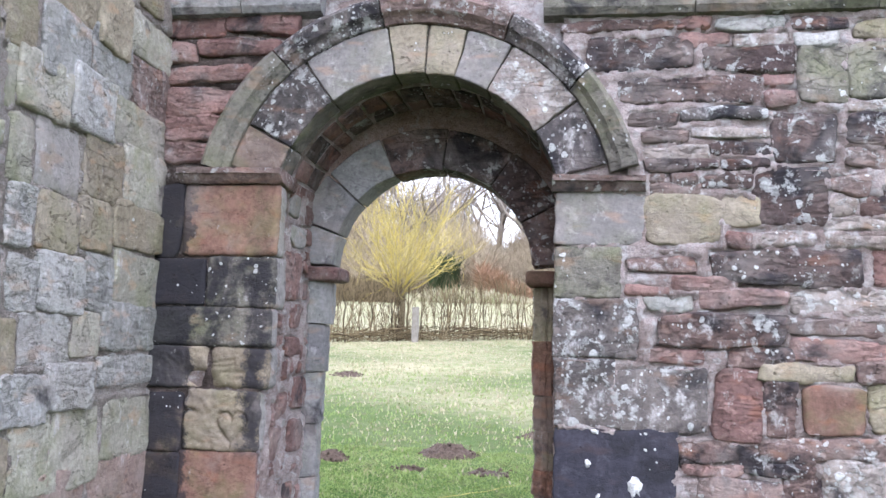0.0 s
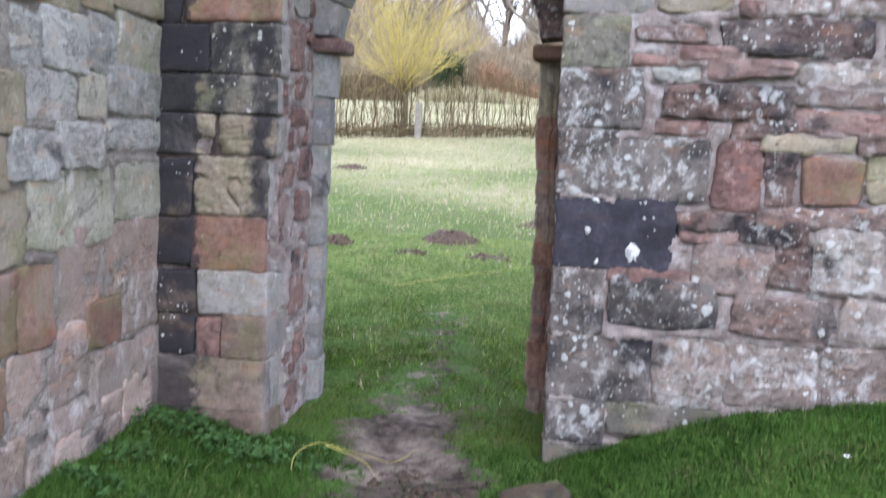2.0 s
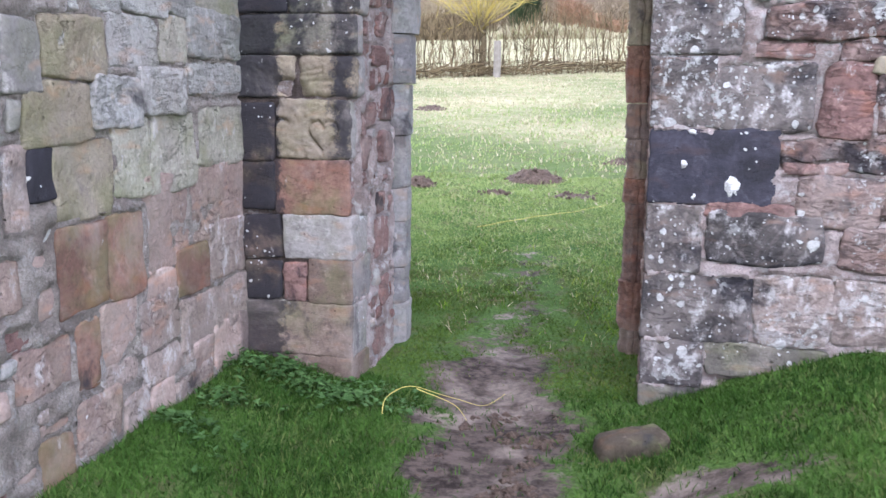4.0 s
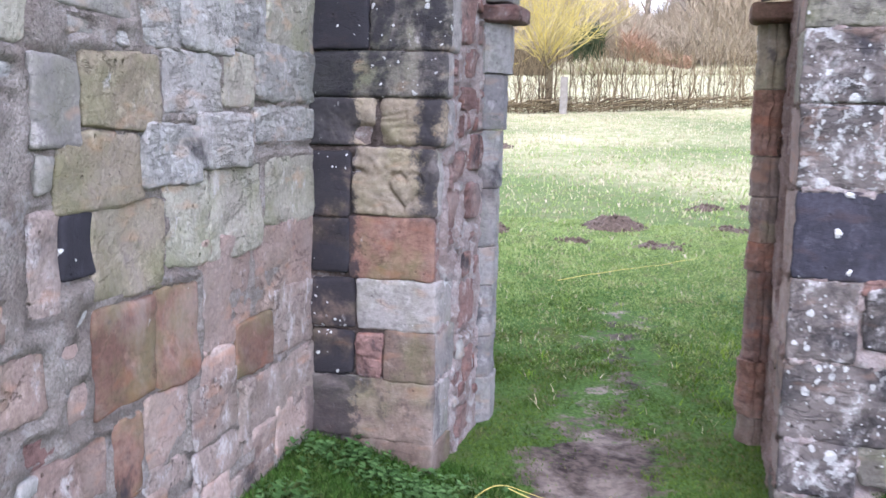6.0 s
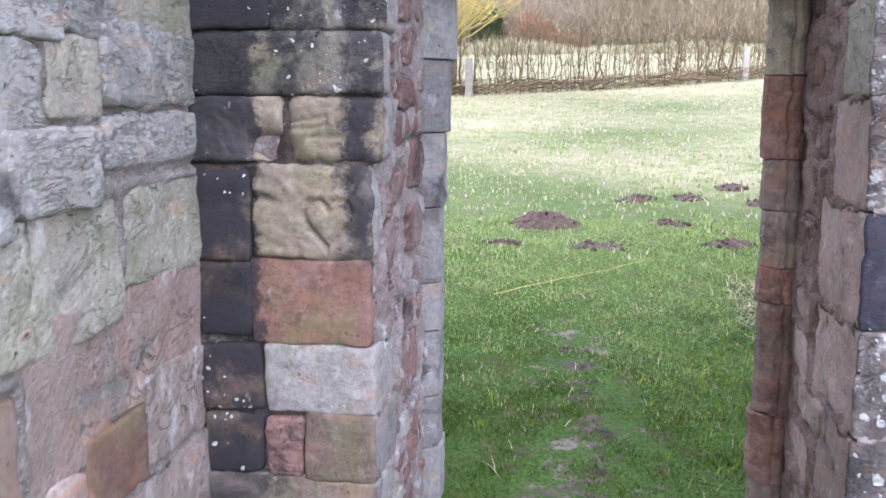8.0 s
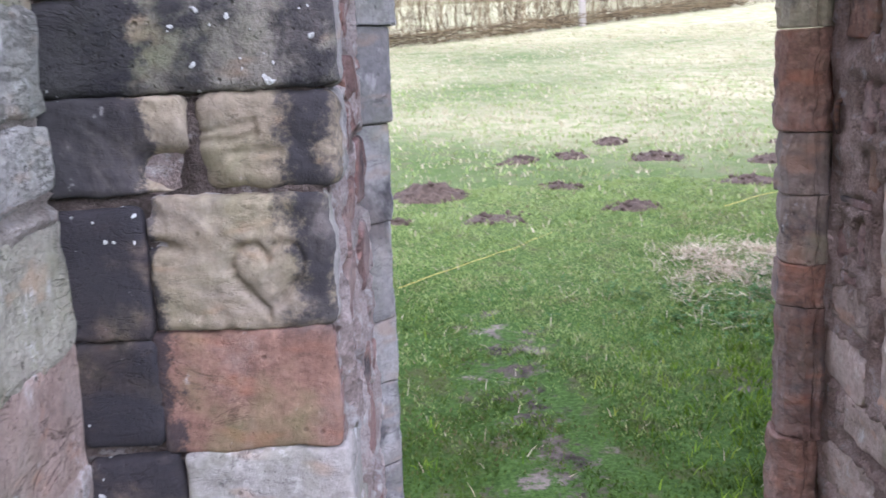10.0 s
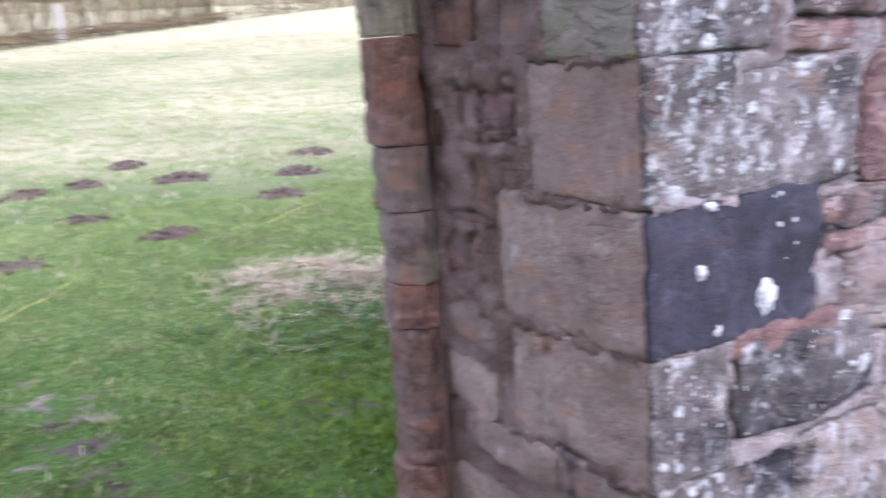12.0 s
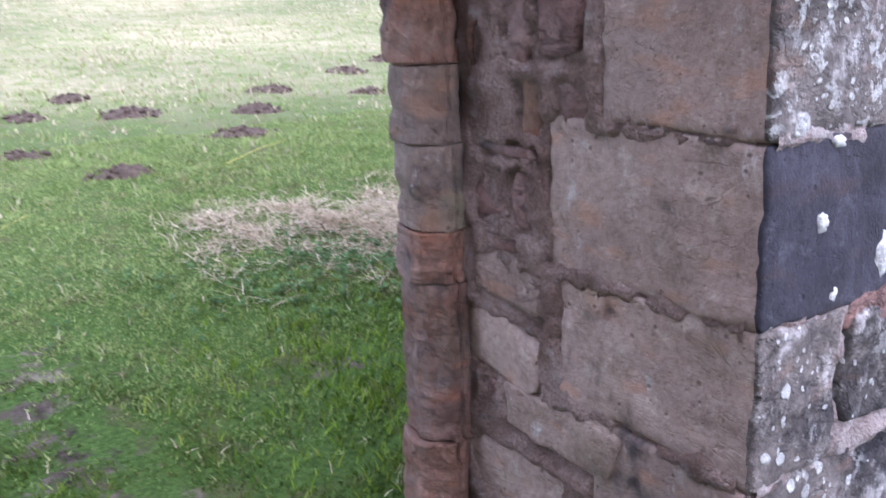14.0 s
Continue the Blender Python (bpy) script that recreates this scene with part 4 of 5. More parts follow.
def sweep(name, code, profile, spots, parent):
    """A moulding: spots maps a profile point to each station along it."""
    verts, faces, n = [], [], len(profile)
    for place in spots:
        for i, p in enumerate(profile):
            q = Vector(place(*p))
            verts.append(q + noise.noise_vector(q * 14) * 0.004 + noise.noise_vector(q * 45) * 0.002)
    for s in range(len(spots) - 1):
        for i in range(n):
            a, b = s * n + i, s * n + (i + 1) % n
            faces.append((a, b, b + n, a + n))
    faces += [tuple(range(n))[::-1], tuple(range(len(verts) - n, len(verts)))]
    ob = mesh_object(name, verts, faces, STONE[code], parent, False)
    bm = bmesh.new()
    bm.from_mesh(ob.data)
    bmesh.ops.recalc_face_normals(bm, faces=bm.faces)
    bm.to_mesh(ob.data)
    bm.free()
    return ob


for code, a0, a1 in (("D", 16, 36), ("L", 36, 61), ("g", 61, 75), ("y", 75, 87), ("y", 87, 99), ("g", 99, 126), ("D", 126, 151), ("h", 151, 165)):
    ring_stone(code, a0, a1, AR, 0.835, FACE_Y - stone_rng.uniform(0.0, 0.006), FACE_Y + stone_rng.uniform(0.14, 0.24), AX, AZ, "G")
# soffit rubble: red, with dark stones added as shade under the arch
angle = 14.0
while angle < 164:
    step = stone_rng.uniform(7, 13)
    for y0, y1 in ((4.25, 4.43), (4.435, 4.6)):
        ring_stone(stone_rng.choice("rrddr"), angle, angle + step - 0.8, AR + stone_rng.uniform(0.0, 0.014), 0.72, y0, y1 - 0.006, AX, AZ, "", 0.006)
    angle += step
HOOD = [(0.832, 4.02), (0.838, 3.985), (0.862, 3.968), (0.88, 3.94), (0.925, 3.925), (0.945, 3.94), (0.952, 4.02)]
for code, a0, a1 in (("G", 13, 40), ("D", 40, 64), ("b", 64, 100), ("D", 100, 131), ("G", 131, 167)):
    sweep("hood_mould", code, HOOD, [lambda q, y, a=radians(a): (AX + q * math.cos(a), y, AZ + q * math.sin(a)) for a in np.linspace(a0 + 0.25, a1 - 0.25, 14)], wall_front)
IMPOST = [(4.03, 0.0), (3.975, 0.0), (3.95, 0.026), (3.945, 0.034), (3.93, 0.036), (3.928, 0.06), (4.03, 0.064)]
for x0, x1, z, code in ((-1.16, -0.70, 2.105, "b"), (0.44, 0.81, 2.075, "d")):
    sweep("impost", code, IMPOST, [lambda y, h, x=x, z=z: (x, y, z + h) for x in np.linspace(x0, x1, 9)], wall_front)
    block("b", x0 + 0.01 if x0 > 0 else -0.85, x1 - 0.01 if x0 < 0 else 0.60, 4.03, 4.22, z, z + 0.062, wall_front, 0.01)
STRING = [(4.03, 0.0), (3.965, 0.01), (3.945, 0.035), (3.94, 0.075), (4.03, 0.10)]
for x0, x1, code in ((-1.29, -0.92, "M"), (-0.915, -0.56, "M"), (0.39, 1.0, "G"), (1.005, 1.7, "G"), (1.705, 2.6, "G")):
    sweep("string_course", code, STRING, [lambda y, h, x=x: (x, y, 2.80 + 0.0 * x + h + (0.045 if x < 0 else 0)) for x in np.linspace(x0, x1, 8)], wall_front)
for row in range(3):
    x = -1.28
    while x < 2.5:
        w = stone_rng.uniform(0.25, 0.5)
        F(stone_rng.choice("bGdrL"), x, x + w - 0.015, 2.96 + 0.18 * row, 3.125 + 0.18 * row)
        x += w

# rear arch: grey left, dark red right; dark crown paints in the vault's shade
for code, a0, a1 in (("b", 3, 28), ("d", 28, 55), ("d", 55, 84), ("d", 84, 112), ("M", 112, 138), ("M", 138, 160), ("M", 160, 178)):
    ring_stone(code, a0, a1, BR, BR + 0.2, REAR_Y - 0.012, BACK_Y - 0.004, BX, BZ)


def rear_jamb(code, edge, z0, z1, hand):
    """A length of the inner jamb: chamfered towards the doorway, with a thin nib behind. hand: -1 left, 1 right."""
    edge += stone_rng.uniform(-0.004, 0.004)
    inner = [(0.30, 4.582), (0.085, 4.582), (0.075, 4.60), (0.062, 4.604), (0.012, 4.645), (0.0, 4.66), (0.002, 4.735), (0.012, 4.75), (0.014, 4.80), (0.30, 4.80)]
    if hand > 0:
        # a worn roll with a deep groove between it and the reveal
        inner = [(0.30, 4.79), (0.135, 4.79), (0.124, 4.768), (0.112, 4.75), (0.096, 4.738), (0.084, 4.737), (0.078, 4.744), (0.070, 4.735), (0.052, 4.737), (0.040, 4.756), (0.014, 4.772), (0.004, 4.80), (0.010, 4.83), (0.012, 4.84), (0.014, 4.87), (0.02, 4.885), (0.30, 4.885)]
    x_seed = z0 * 3.7
    ragged = 2.2 if hand > 0 else 1.0
    stations = [z0 + 0.0015, z0 + 0.006, *np.arange(z0 + 0.02, z1 - 0.012, 0.016), z1 - 0.006, z1 - 0.0015]
    last = len(stations) - 1
    def place(d, y, z, tight):
        wear = 0.006 * noise.noise(Vector((edge * 9, y * 7, z * 9))) + 0.005 * noise.noise(Vector((z * 21, y * 17, 3)))
        wear *= ragged
        if hand > 0:
            wear += 0.016 * max(0.0, noise.noise(Vector((x_seed, y * 16, z * 13))) - 0.12) + 0.003 * noise.noise(Vector((y * 60, z * 55, 1)))
        return (edge + hand * (d + abs(wear) + tight), y + 0.5 * wear, z)
    sweep("jamb_stone", code, inner, [lambda d, y, z=z, t=0.004 if i in (0, last) else 0.0: place(d, y, z, t) for i, z in enumerate(stations)], wall_front)


for z0, z1 in ((1.53, 1.738), (1.295, 1.53), (1.05, 1.295), (0.795, 1.05), (0.625, 0.795), (0.40, 0.625), (0.22, 0.40), (-0.15, 0.22)):
    rear_jamb("M", -0.70 + 0.065 * max(0, z0 - 0.9), z0, z1, -1)
for code, z0, z1, dx in (("Y", 1.48, 1.738, 0.0), ("s", 1.215, 1.48, -0.004), ("h", 1.05, 1.215, 0.004), ("h", 0.865, 1.05, 0.014), ("s", 0.745, 0.865, 0.005),
                         ("s", 0.37, 0.745, 0.012), ("s", 0.13, 0.37, 0.0), ("h", -0.15, 0.13, 0.006)):
    rear_jamb(code, BX + BR + dx - 0.006, z0, z1, 1)
block("r", BX - BR - 0.2, BX - BR + 0.05, REAR_Y - 0.045, BACK_Y - 0.003, 1.738, 1.81, wall_front, 0.024, 0.003, 0.004)
block("s", BX + BR - 0.035, BX + BR + 0.2, 4.65, BACK_Y + 0.07, 1.738, 1.81, wall_front, 0.024, 0.003, 0.004)


# ---- large lichen blotches ----
def lichen(x, z, w, h, seed):
    """A thin crust with a lobed edge on the face of the wall."""
    verts, faces, n = [], [], 20
    for ring, lift in ((1.0, -0.004), (0.8, 0.0015), (0.0, 0.002)):
        for k in range(n if ring else 1):
            a = 2 * math.pi * k / n
            e = ring * (1 + 0.6 * noise.noise(Vector((math.cos(a) * 2.2 + seed * 3.7, math.sin(a) * 2.2, seed))))
            verts.append((x + w * e * math.cos(a), FACE_Y - 0.0095 - lift, z + h * e * math.sin(a)))
    for k in range(n):
        j = (k + 1) % n
        faces += [(k, j, n + j, n + k), (n + k, n + j, 2 * n)]
    mesh_object("lichen_patch", verts, faces, LICHEN, wall_front)


for i, (x, z, w, h) in enumerate(((0.775, 0.915, 0.03, 0.04), (0.594, 0.995, 0.013, 0.017), (0.64, 0.872, 0.014, 0.014), (0.62, 1.12, 0.016, 0.01))):
    lichen(x, z, w, h, i)

# ---- loose things by the doorway ----
loose = block("m", -0.12, 0.12, -0.08, 0.08, -0.07, 0.07, None, 0.03, 0.006, 0.02, name="loose_stone", step=0.03)
loose.matrix_basis = pose(0.45, 3.53, -0.005, 6, -8, 15)
tagged(loose, "loose mossy block of sandstone lying on the mud", "stone")


def molehill(x, y, w, h, seed):
    """A low crumbly heap of dug earth with clods."""
    r = random.Random(seed)
    verts, faces, rings, n = [], [], 7, 22
    stretch = r.uniform(0.55, 0.8)
    off = Vector((seed * 3.1, seed * 1.7, 0))
    for i in range(rings + 1):
        q = i / rings
        for k in range(n):
            a = 2 * math.pi * k / n
            edge = 1 + 0.3 * noise.noise(Vector((math.cos(a) * 1.5, math.sin(a) * 1.5, 0)) + off)
            px, py = w / 2 * q * edge * math.cos(a), w / 2 * stretch * q * edge * math.sin(a)
            lump = noise.noise(Vector((px * 14, py * 14, 0)) + off) * 0.4 + noise.noise(Vector((px * 35, py * 35, 4)) + off) * 0.3
            z = float(ground_z(x + px, y + py)) + h * (1 - q * q) * (0.8 + lump) - 0.012 * q * q - 0.004
            verts.append(Vector((px, py, z)))
    for i in range(rings):
        for k in range(n):
            a, b = i * n + k, i * n + (k + 1) % n
            faces.append((a, a + n, b + n, b))
    base = float(ground_z(x, y))
    verts = [v - Vector((0, 0, base)) for v in verts]
    ob = mesh_object("molehill", verts, faces, EARTH)
    ob.location = (x, y, base)
    clods_v, clods_f = [], []
    for _ in range(26):
        d, a = r.random() ** 0.7 * w * 0.5, r.uniform(0, 6.28)
        p = Vector((d * math.cos(a), d * stretch * math.sin(a), 0))
        p.z = float(ground_z(x + p.x, y + p.y)) - base + h * max(0, 1 - (2 * d / w) ** 2) * 0.8
        s, k = r.uniform(0.008, 0.024), len(clods_v)
        for q in ((s, 0, 0), (-s, 0, 0), (0, s, 0), (0, -s, 0), (0, 0, s), (0, 0, -s)):
            clods_v.append(p + Vector(q) * r.uniform(0.7, 1.3))
        for f in ((0, 2, 4), (2, 1, 4), (1, 3, 4), (3, 0, 4), (2, 0, 5), (1, 2, 5), (3, 1, 5), (0, 3, 5)):
            clods_f.append(tuple(k + i for i in f))
    tagged(mesh_object("loose_soil", clods_v, clods_f, EARTH, ob), kind="stuff")
    return tagged(ob, "low molehill of dark crumbled earth in the grass", "molehill", "molehills in the field")


for i, (x, y, w, h) in enumerate(((-0.7, 9.3, 0.62, 0.13), (-0.25, 8.62, 0.55, 0.03), (-0.95, 8.6, 0.34, 0.03), (0.08, 10.5, 0.42, 0.06), (0.55, 10.6, 0.34, 0.05))):
    molehill(x, y, w, h, i + 1)
for i, (x, y, w, h) in enumerate(((1.26, 10.35, 0.55, 0.06), (0.32, 9.5, 0.4, 0.03), (1.76, 9.38, 0.6, 0.05), (0.74, 8.72, 0.46, 0.05), (2.17, 10.05, 0.5, 0.06))):
    molehill(x, y, w, h, i + 11)
for i, (x, y, w, h) in enumerate(((2.62, 10.8, 0.5, 0.06), (3.7, 11.4, 0.5, 0.07), (-3.3, 15.4, 0.6, 0.09), (-1.75, 8.9, 0.35, 0.1), (3.3, 10.3, 0.4, 0.05), (1.0, 11.2, 0.4, 0.05), (4.4, 11.8, 0.6, 0.07))):
    molehill(x, y, w, h, i + 21)


clod_rng = random.Random(77)
cv, cf = [], []
for _ in range(2600):
    x, y = clod_rng.gauss(0.12, 0.2), clod_rng.uniform(1.9, 3.9)
    if float(worn(x, y)) < 0.62 or noise.noise(Vector((x * 6, y * 6, 1))) < 0.05:
        continue
    p, s, k = Vector((x, y, float(ground_z(x, y)))), 0.006 + 0.026 * clod_rng.random() ** 3, len(cv)
    for q in ((1, 0, 0), (-1, 0, 0), (0, 1, 0), (0, -1, 0), (0, 0, 0.7), (0, 0, -0.6)):
        cv.append(p + Vector(q) * s * clod_rng.uniform(0.6, 1.4) + Vector((clod_rng.gauss(0, 0.2), clod_rng.gauss(0, 0.2), 0)) * s)
    cf += [tuple(k + i for i in f) for f in ((0, 2, 4), (2, 1, 4), (1, 3, 4), (3, 0, 4), (2, 0, 5), (1, 2, 5), (3, 1, 5), (0, 3, 5))]
tagged(mesh_object("trodden_mud", cv, cf, EARTH), "churned clods of wet brown mud in the worn path", "mud", kind="stuff")


def stem(name, label, points, rad, material, category="twig"):
    verts, faces = [], []
    path = [Vector((x, y, float(ground_z(x, y)) + z)) for x, y, z in points]
    fine = []
    ends = [path[0], *path, path[-1]]
    for p0, p1, p2, p3 in zip(ends, ends[1:], ends[2:], ends[3:]):
        for k in range(8):
            t = k / 8
            fine.append(0.5 * (2 * p1 + (p2 - p0) * t + (2 * p0 - 5 * p1 + 4 * p2 - p3) * t * t + (3 * p1 - p0 - 3 * p2 + p3) * t * t * t))
    fine.append(path[-1])
    fine = [p + noise.noise_vector(p * 5) * 0.012 for p in fine]
    tube(verts, faces, fine, [rad * (1 - 0.6 * i / len(fine)) for i in range(len(fine))], 5)
    return tagged(mesh_object(name, verts, faces, material), label, category)


stem("fallen_twig", "long thin dry twig lying on the grass", [(-0.85, 7.2, 0.03), (-0.5, 7.45, 0.05), (-0.2, 7.75, 0.06), (0.08, 8.05, 0.05)], 0.0026, YELLOW_STEM)
stem("fallen_twig", "long thin dry twig lying on the grass", [(1.3, 8.5, 0.04), (1.6, 8.7, 0.06), (1.85, 8.85, 0.05)], 0.0026, YELLOW_STEM)
stem("bramble_shoot", "arching yellow bramble shoot by the jamb", [(-0.52, 3.66, 0.0), (-0.52, 3.72, 0.06), (-0.44, 3.82, 0.075), (-0.28, 3.86, 0.05), (-0.15, 3.9, 0.03), (-0.08, 3.98, 0.07)], 0.002, YELLOW_STEM, "bramble")
stem("bramble_shoot", "arching yellow bramble shoot by the jamb", [(-0.42, 3.82, 0.07), (-0.26, 3.8, 0.04), (-0.2, 3.76, 0.0)], 0.0022, YELLOW_STEM, "bramble")


def hinge_pin(x, y, z):
    """A rusted iron stub with a bent eye, let into the reveal."""
    verts, faces = [], []
    path = [Vector((0.05, 0, 0.03)), Vector((0.0, 0, 0.03)), Vector((-0.018, 0, 0.022)), Vector((-0.02, 0, 0.0)), Vector((-0.018, 0, -0.04)), Vector((-0.012, 0.004, -0.055))]
    tube(verts, faces, path, [0.009, 0.0085, 0.008, 0.0075, 0.007, 0.005], 8)
    ob = mesh_object("hinge_pin", verts, faces, RUST)
    ob.location = (x, y, z)
    return tagged(ob, "rusty iron hinge pin set in the doorway reveal", "hinge")


hinge_pin(0.452, 4.69, 1.27)


def daisy(x, y, h, lean, petals):
    """A small white flower: stalk, petals and yellow middle."""
    z = float(ground_z(x, y))
    root = new("daisy")
    root.location = (x, y, z)
    verts, faces = [], []
    tip = Vector((lean, 0, h))
    tube(verts, faces, [Vector((0, 0, -0.01)), Vector((lean * 0.3, 0, h * 0.6)), tip], [0.0018, 0.0016, 0.0014], 5)
    mesh_object("stalk", verts, faces, WEED, root)
    for i in range(petals):
        a = 2 * math.pi * i / petals
        d, w = Vector((math.cos(a), math.sin(a) - 0.3, 0.35)), Vector((-math.sin(a), math.cos(a), 0)) * 0.0035
        pv = [tip, tip + d * 0.008 + w, tip + d * 0.017, tip + d * 0.008 - w, tip + d * 0.009 + Vector((0, 0, 0.0015))]
        mesh_object("petal", pv, [(0, 1, 4), (1, 2, 4), (2, 3, 4), (3, 0, 4)], PETAL, root)
    return tagged(root, "small white flower in the grass by the wall", "flower", "white flowers in the grass")


for x, y, h, lean, petals in ((2.02, 3.62, 0.07, 0.012, 8), (2.16, 3.82, 0.06, -0.01, 8), (1.45, 3.3, 0.05, 0.008, 7)):
    daisy(x, y, h, lean, petals)


def weed_patch(label, spots, seed):
    """Leafy low weeds: stalks with paired pointed leaves."""
    r = random.Random(seed)
    verts, faces = [], []
    for cx, cy, spread, n in spots:
        for _ in range(n):
            x, y = r.gauss(cx, spread), r.gauss(cy, spread * 0.6)
            if (y > 3.97 and not -0.66 < x < 0.4 and y < 4.75) or (y < 4 and x < side_x(y) + 0.02):
                continue
            z, hgt = float(ground_z(x, y)), r.uniform(0.02, 0.075)
            for k in range(r.randint(4, 7)):
                a, up = r.uniform(0, 6.28), z + hgt * r.uniform(0.35, 1.0)
                ln, wd = r.uniform(0.018, 0.038), r.uniform(0.005, 0.011)
                d, s = Vector((math.cos(a), math.sin(a), r.uniform(-0.3, 0.4))), Vector((-math.sin(a), math.cos(a), 0))
                p = Vector((x, y, up))
                b = len(verts)
                verts += [p, p + d * ln * 0.5 + s * wd, p + d * ln, p + d * ln * 0.5 - s * wd + Vector((0, 0, 0.004))]
                faces.append((b, b + 1, b + 2, b + 3))
    return tagged(mesh_object("weeds", verts, faces, WEED, None, False), label, "weeds", kind="stuff")


weed_patch("dark green nettles at the foot of the wall", ((-1.05, 3.82, 0.14, 80), (-0.85, 3.78, 0.15, 80), (-0.62, 3.72, 0.12, 50), (-1.1, 3.45, 0.1, 40), (-1.05, 3.1, 0.12, 40)), 5)
weed_patch("low leafy weeds beside the dry straw", ((1.2, 6.85, 0.22, 90), (1.0, 6.5, 0.3, 90), (0.7, 6.9, 0.4, 90), (1.7, 6.7, 0.3, 70)), 6)

# ---- hedge, trees and wood ----
HEDGE_LINE = ([-16, -5.3, -0.5, 5.5, 20, 34], [18.5, 21.9, 24.4, 30.5, 44, 55])
hedge_rng = random.Random(21)
verts, faces = [], []
x = -15.0
while x < 26:
    far = 1.0 if -8 < x < 9 else 2.2
    x += hedge_rng.uniform(0.02, 0.08) * far
    y = float(np.interp(x, *HEDGE_LINE)) + hedge_rng.gauss(0, 0.14)
    z = float(ground_z(x, y))
    hgt = hedge_rng.uniform(1.35, 1.6)
    p, path = Vector((x, y, z - 0.05)), []
    sway = Vector((hedge_rng.gauss(0, 0.12), hedge_rng.gauss(0, 0.08), 0))
    for k in range(6):
        path.append(p + Vector((0, 0, hgt * k / 5)) + sway * (k / 5) + Vector((hedge_rng.gauss(0, 0.03), 0, 0)))
    rad = hedge_rng.choice((0.009, 0.012, 0.015, 0.024)) * (1.3 if far > 1 else 1)
    tube(verts, faces, path, [rad * (1 - 0.12 * k) for k in range(6)], 4)
    for _ in range(10 if far == 1 else 5):
        k = hedge_rng.randint(1, 4)
        up = hedge_rng.uniform(0.2, 0.6)
        tip = path[k] + Vector((hedge_rng.gauss(0, 0.2), hedge_rng.gauss(0, 0.12), up))
        tip.z = min(tip.z, z + 1.66)
        tube(verts, faces, [path[k], path[k].lerp(tip, 0.5) + Vector((hedge_rng.gauss(0, 0.03), 0, 0)), tip], [rad * 0.45, rad * 0.33, rad * 0.2], 3)
    for _ in range(3 if far == 1 else 1):
        a = p + Vector((0, 0, hedge_rng.uniform(0.05, 0.3)))
        b = a + Vector((hedge_rng.uniform(0.3, 0.9), hedge_rng.uniform(0.0, 0.4), hedge_rng.uniform(-0.05, 0.2)))
        b.z = float(ground_z(b.x, b.y)) + hedge_rng.uniform(0.02, 0.4)
        tube(verts, faces, [a, a.lerp(b, 0.5) + Vector((0, 0, 0.05)), b], [rad * 0.7, rad * 0.6, rad * 0.4], 3)
hedge = tagged(mesh_object("hedge", verts, faces, HEDGE_BARK), "bare laid hedge of thin brown stems across the field", "hedge", kind="stuff")


def post(x, y, h, w):
    z = float(ground_z(x, y))
    ob = mesh_object("fence_post", *block_mesh((w, w, h + 0.2), 0.02, 0.004, 0.008, int(x * 7 + 40), 0.12), POST_WOOD)
    ob.location = (x, y, z + h / 2 - 0.1)
    return tagged(ob, "weathered grey wooden post standing in the hedge", "post")


post(-3.45, 22.5, 0.85, 0.16)
post(3.2, 27.8, 0.9, 0.16)


def grow(verts, faces, r, base, way, length, rad, depth, spread, up):
    """A branch with its forks, bending and thinning as it goes."""
    path, p, d = [base], base, way.normalized()
    for _ in range(4):
        d = (d + Vector((r.gauss(0, 0.12), r.gauss(0, 0.12), r.gauss(up, 0.08)))).normalized()
        p = p + d * length / 4
        path.append(p)
    tube(verts, faces, path, [rad * (1 - 0.13 * k) for k in range(5)], 5 if depth > 2 else 3)
    if depth == 0:
        return
    for _ in range(r.randint(3, 4) if depth > 1 else 4):
        k = r.randint(1, 4)
        side = Vector((r.gauss(0, 1), r.gauss(0, 1), r.gauss(0, 0.6))).normalized()
        grow(verts, faces, r, path[k], (d + side * spread).normalized(), length * r.uniform(0.5, 0.75), rad * r.uniform(0.4, 0.6), depth - 1, spread, up)


def bare_tree(x, y, height, rad, seed, label, lean=0.0, depth=4):
    r = random.Random(seed)
    z = float(ground_z(x, y))
    root = new("tree")
    root.location = (x, y, z)
    tv, tf = [], []
    path = [Vector((lean * height * 0.4 * q * q, 0, height * 0.42 * q - 0.3)) + Vector((r.gauss(0, 0.05), r.gauss(0, 0.05), 0)) for q in np.linspace(0, 1, 7)]
    tube(tv, tf, path, [rad * (1.25 - 0.7 * q) for q in np.linspace(0, 1, 7)], 9)
    mesh_object("trunk", tv, tf, HAZED_BARK, root)
    cv, cf = [], []
    for k in range(9):
        q = path[r.randint(3, 6)]
        a = r.uniform(0, 6.28)
        grow(cv, cf, r, q, Vector((math.cos(a), math.sin(a), r.uniform(0.3, 1.6))), height * r.uniform(0.24, 0.38), rad * 0.5, depth - 1, 0.75, 0.06)
    mesh_object("crown", cv, cf, HAZED_BARK, root)
    return tagged(root, label, "tree")


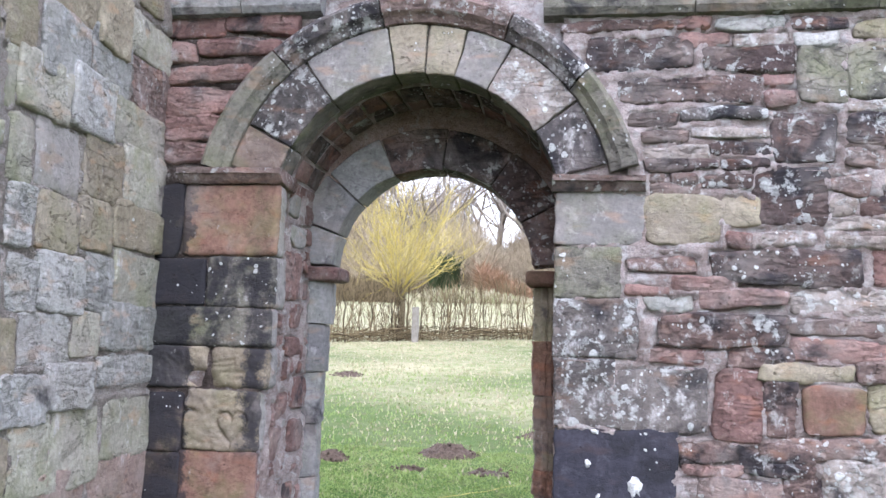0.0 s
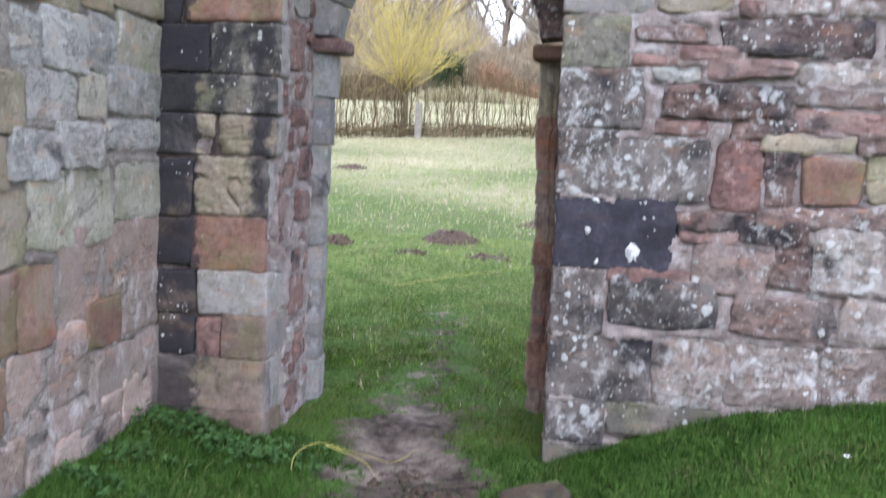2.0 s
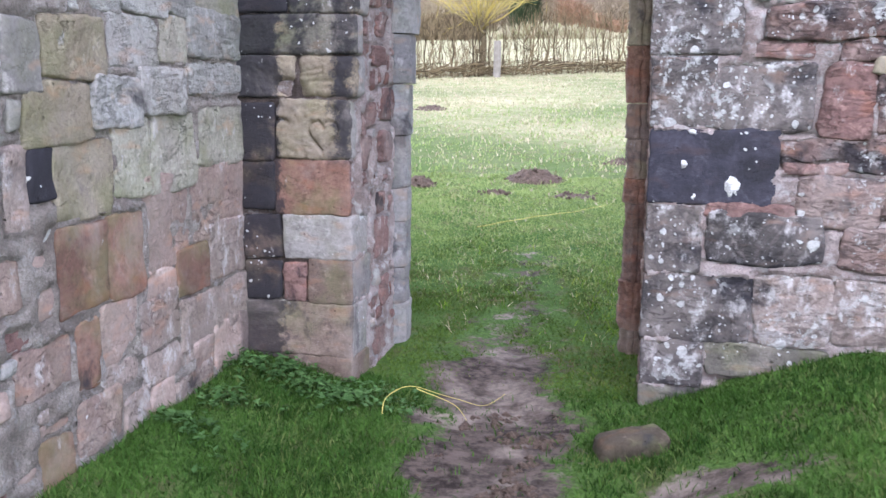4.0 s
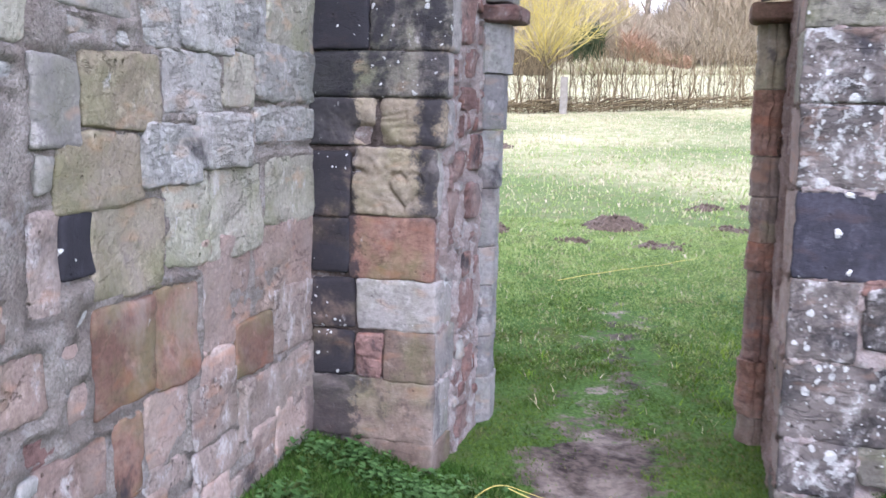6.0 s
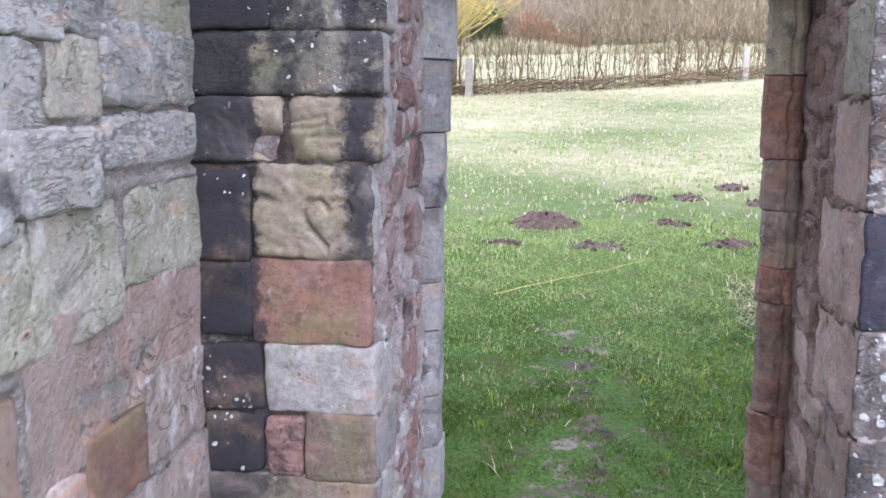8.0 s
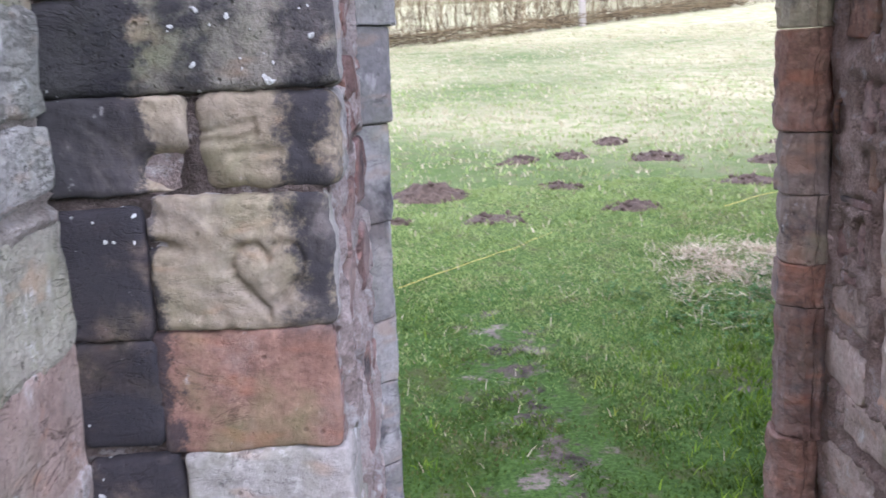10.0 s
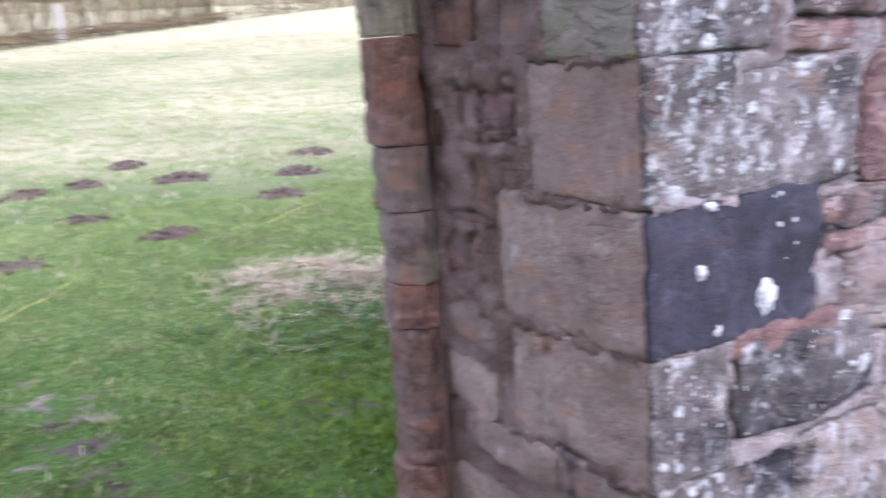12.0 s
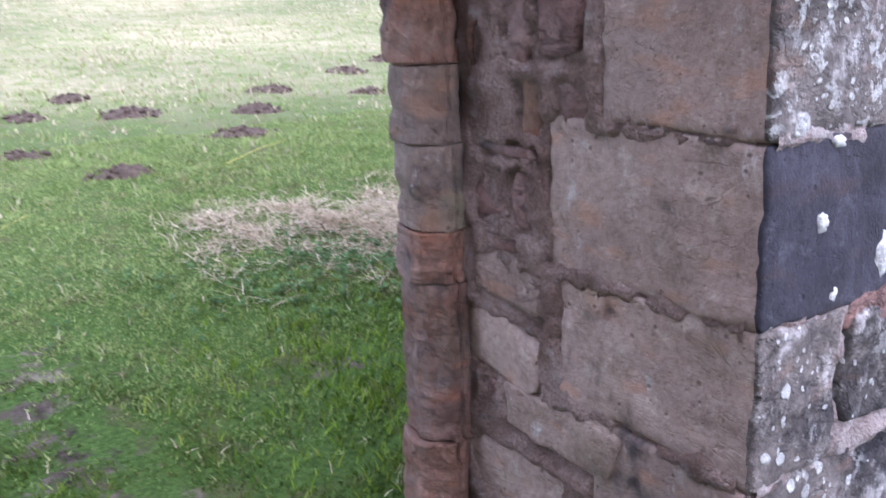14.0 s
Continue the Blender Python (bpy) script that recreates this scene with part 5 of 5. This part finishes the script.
def willow(x, y, height, seed):
    """A pollarded willow: short trunk, a fan of straight yellow shoots."""
    r = random.Random(seed)
    z = float(ground_z(x, y))
    root = new("willow_tree")
    root.location = (x, y, z)
    tv, tf = [], []
    path = [Vector((0.1 * math.sin(q * 3), 0, 1.4 * q - 0.1)) for q in np.linspace(0, 1, 7)]
    tube(tv, tf, path, [0.11, 0.085, 0.075, 0.07, 0.075, 0.09, 0.09], 9)
    mesh_object("trunk", tv, tf, WILLOW_TRUNK, root)
    cv, cf = [], []
    for i in range(46):
        a, tilt = r.uniform(0, 6.28), r.uniform(0.1, 1.6)
        d = Vector((math.cos(a) * math.sin(tilt), math.sin(a) * math.sin(tilt), math.cos(tilt)))
        p0 = Vector((r.gauss(0, 0.07), r.gauss(0, 0.07), 1.0 + 0.55 * r.random()))
        ln = (height - 1.4) * r.uniform(0.5, 0.95) * (1.0 - 0.12 * tilt)
        lift = 0.5 * tilt
        bow = Vector((r.gauss(0, 0.22), r.gauss(0, 0.22), r.gauss(0, 0.12)))
        at = lambda q: p0 + d * ln * q + bow * math.sin(3.1 * q) + Vector((0, 0, lift * q * q))
        tube(cv, cf, [at(q) for q in (0, 0.25, 0.5, 0.75, 1)], [0.024, 0.017, 0.012, 0.007, 0.003], 4)
        for _ in range(9):
            q = r.uniform(0.15, 0.95)
            b = at(q)
            e = (d * 0.6 + Vector((r.gauss(0, 0.65), r.gauss(0, 0.65), r.gauss(0.45, 0.45)))).normalized()
            m = r.uniform(0.4, 1.2) * (1.2 - 0.5 * q)
            t = [b, b + e * m * 0.5, b + e * m + Vector((0, 0, 0.1))]
            tube(cv, cf, t, [0.008, 0.006, 0.003], 3)
            for _ in range(2):
                g = (e + Vector((r.gauss(0, 0.5), r.gauss(0, 0.5), r.gauss(0.3, 0.3)))).normalized()
                s = b.lerp(t[2], r.uniform(0.2, 0.9))
                tube(cv, cf, [s, s + g * r.uniform(0.2, 0.5)], [0.005, 0.003], 3)
    mesh_object("crown", cv, cf, WILLOW_BARK, root)
    return tagged(root, "leafless willow with a fan of bright yellow shoots", "tree")


willow(-3.95, 22.9, 4.9, 3)
for i, (x, y, h, rad, lean) in enumerate(((-9, 62, 15, 0.2, 0.1), (-15, 66, 16, 0.22, -0.1), (-3, 62, 14, 0.16, 0.1), (-1.2, 60, 12, 0.24, -0.5), (-5.5, 66, 16, 0.15, 0.05))):
    bare_tree(x, y, h, rad, 40 + i, "tall leafless tree at the edge of the wood", lean)
for i, (x, y, h, rad, lean) in enumerate(((12, 68, 15, 0.2, 0.0), (-7.6, 70, 17, 0.14, 0.1), (-12, 64, 15, 0.16, 0.0), (-6, 72, 17, 0.18, 0.1), (3, 74, 16, 0.2, 0.0))):
    bare_tree(x, y, h, rad, 60 + i, "tall leafless tree at the edge of the wood", lean)


def thicket(name, label, x0, x1, y0, y1, count, h0, h1, wide, material, seed, lean=0.25, category="shrubs"):
    """A tangle of upright twigs and sprays."""
    r = np.random.default_rng(seed)
    x, y = r.uniform(x0, x1, count), r.uniform(y0, y1, count)
    lump = 0.6 + 0.4 * np.sin(x * 0.55 + seed) * np.sin(x * 0.23 + 1.7 * seed)
    h = r.uniform(h0, h1, count) * lump
    z = ground_z(x, y)
    a = r.uniform(0, 2 * np.pi, count)
    z0 = z + h * r.uniform(0.0, 0.75, count)
    ln = h * r.uniform(0.15, 0.4, count)
    tx, ty = x + r.normal(0, lean, count) * ln, y + r.normal(0, lean, count) * ln
    dx, dy = np.cos(a) * wide, np.sin(a) * wide
    v = np.stack([np.stack([x - dx, y - dy, z0], 1), np.stack([x + dx, y + dy, z0], 1), np.stack([tx, ty, z0 + ln], 1)], 1)
    ob = mesh_object(name, v.reshape(-1, 3).tolist(), [(3 * i, 3 * i + 1, 3 * i + 2) for i in range(count)], material, None, False)
    return tagged(ob, label, category, kind="stuff")


thicket("thicket", "brown leafless scrub along the edge of the wood", -30, 30, 58, 66, 130000, 4.0, 10.0, 0.018, TWIG_BROWN, 1, 0.8)
thicket("thicket", "tall brown leafless scrub in the wood", -40, 45, 68, 84, 80000, 6.0, 13.0, 0.028, TWIG_BROWN, 2, 0.8)
thicket("beech_hedge", "russet beech shrubs still holding dead leaves", -5.6, -2.0, 55.5, 57.5, 11000, 1.6, 4.2, 0.035, TWIG_RED, 3, 0.9)
thicket("far_hedge", "grey-brown clipped hedge beyond the field", -16, -8.6, 46, 47.2, 12000, 1.2, 1.6, 0.03, HEDGE_BARK, 4, 0.4, "hedge")
thicket("tall_dry_grass", "tall bleached grass along the top of the field", -8, 30, 47, 49, 22000, 0.5, 1.1, 0.04, GRASS_PALE, 5, 0.3, "grass")
thicket("evergreen_bush", "dark evergreen bush at the wood's edge", -8.8, -7.2, 57, 58, 2500, 1.5, 3.0, 0.06, CONIFER, 6, 0.5)
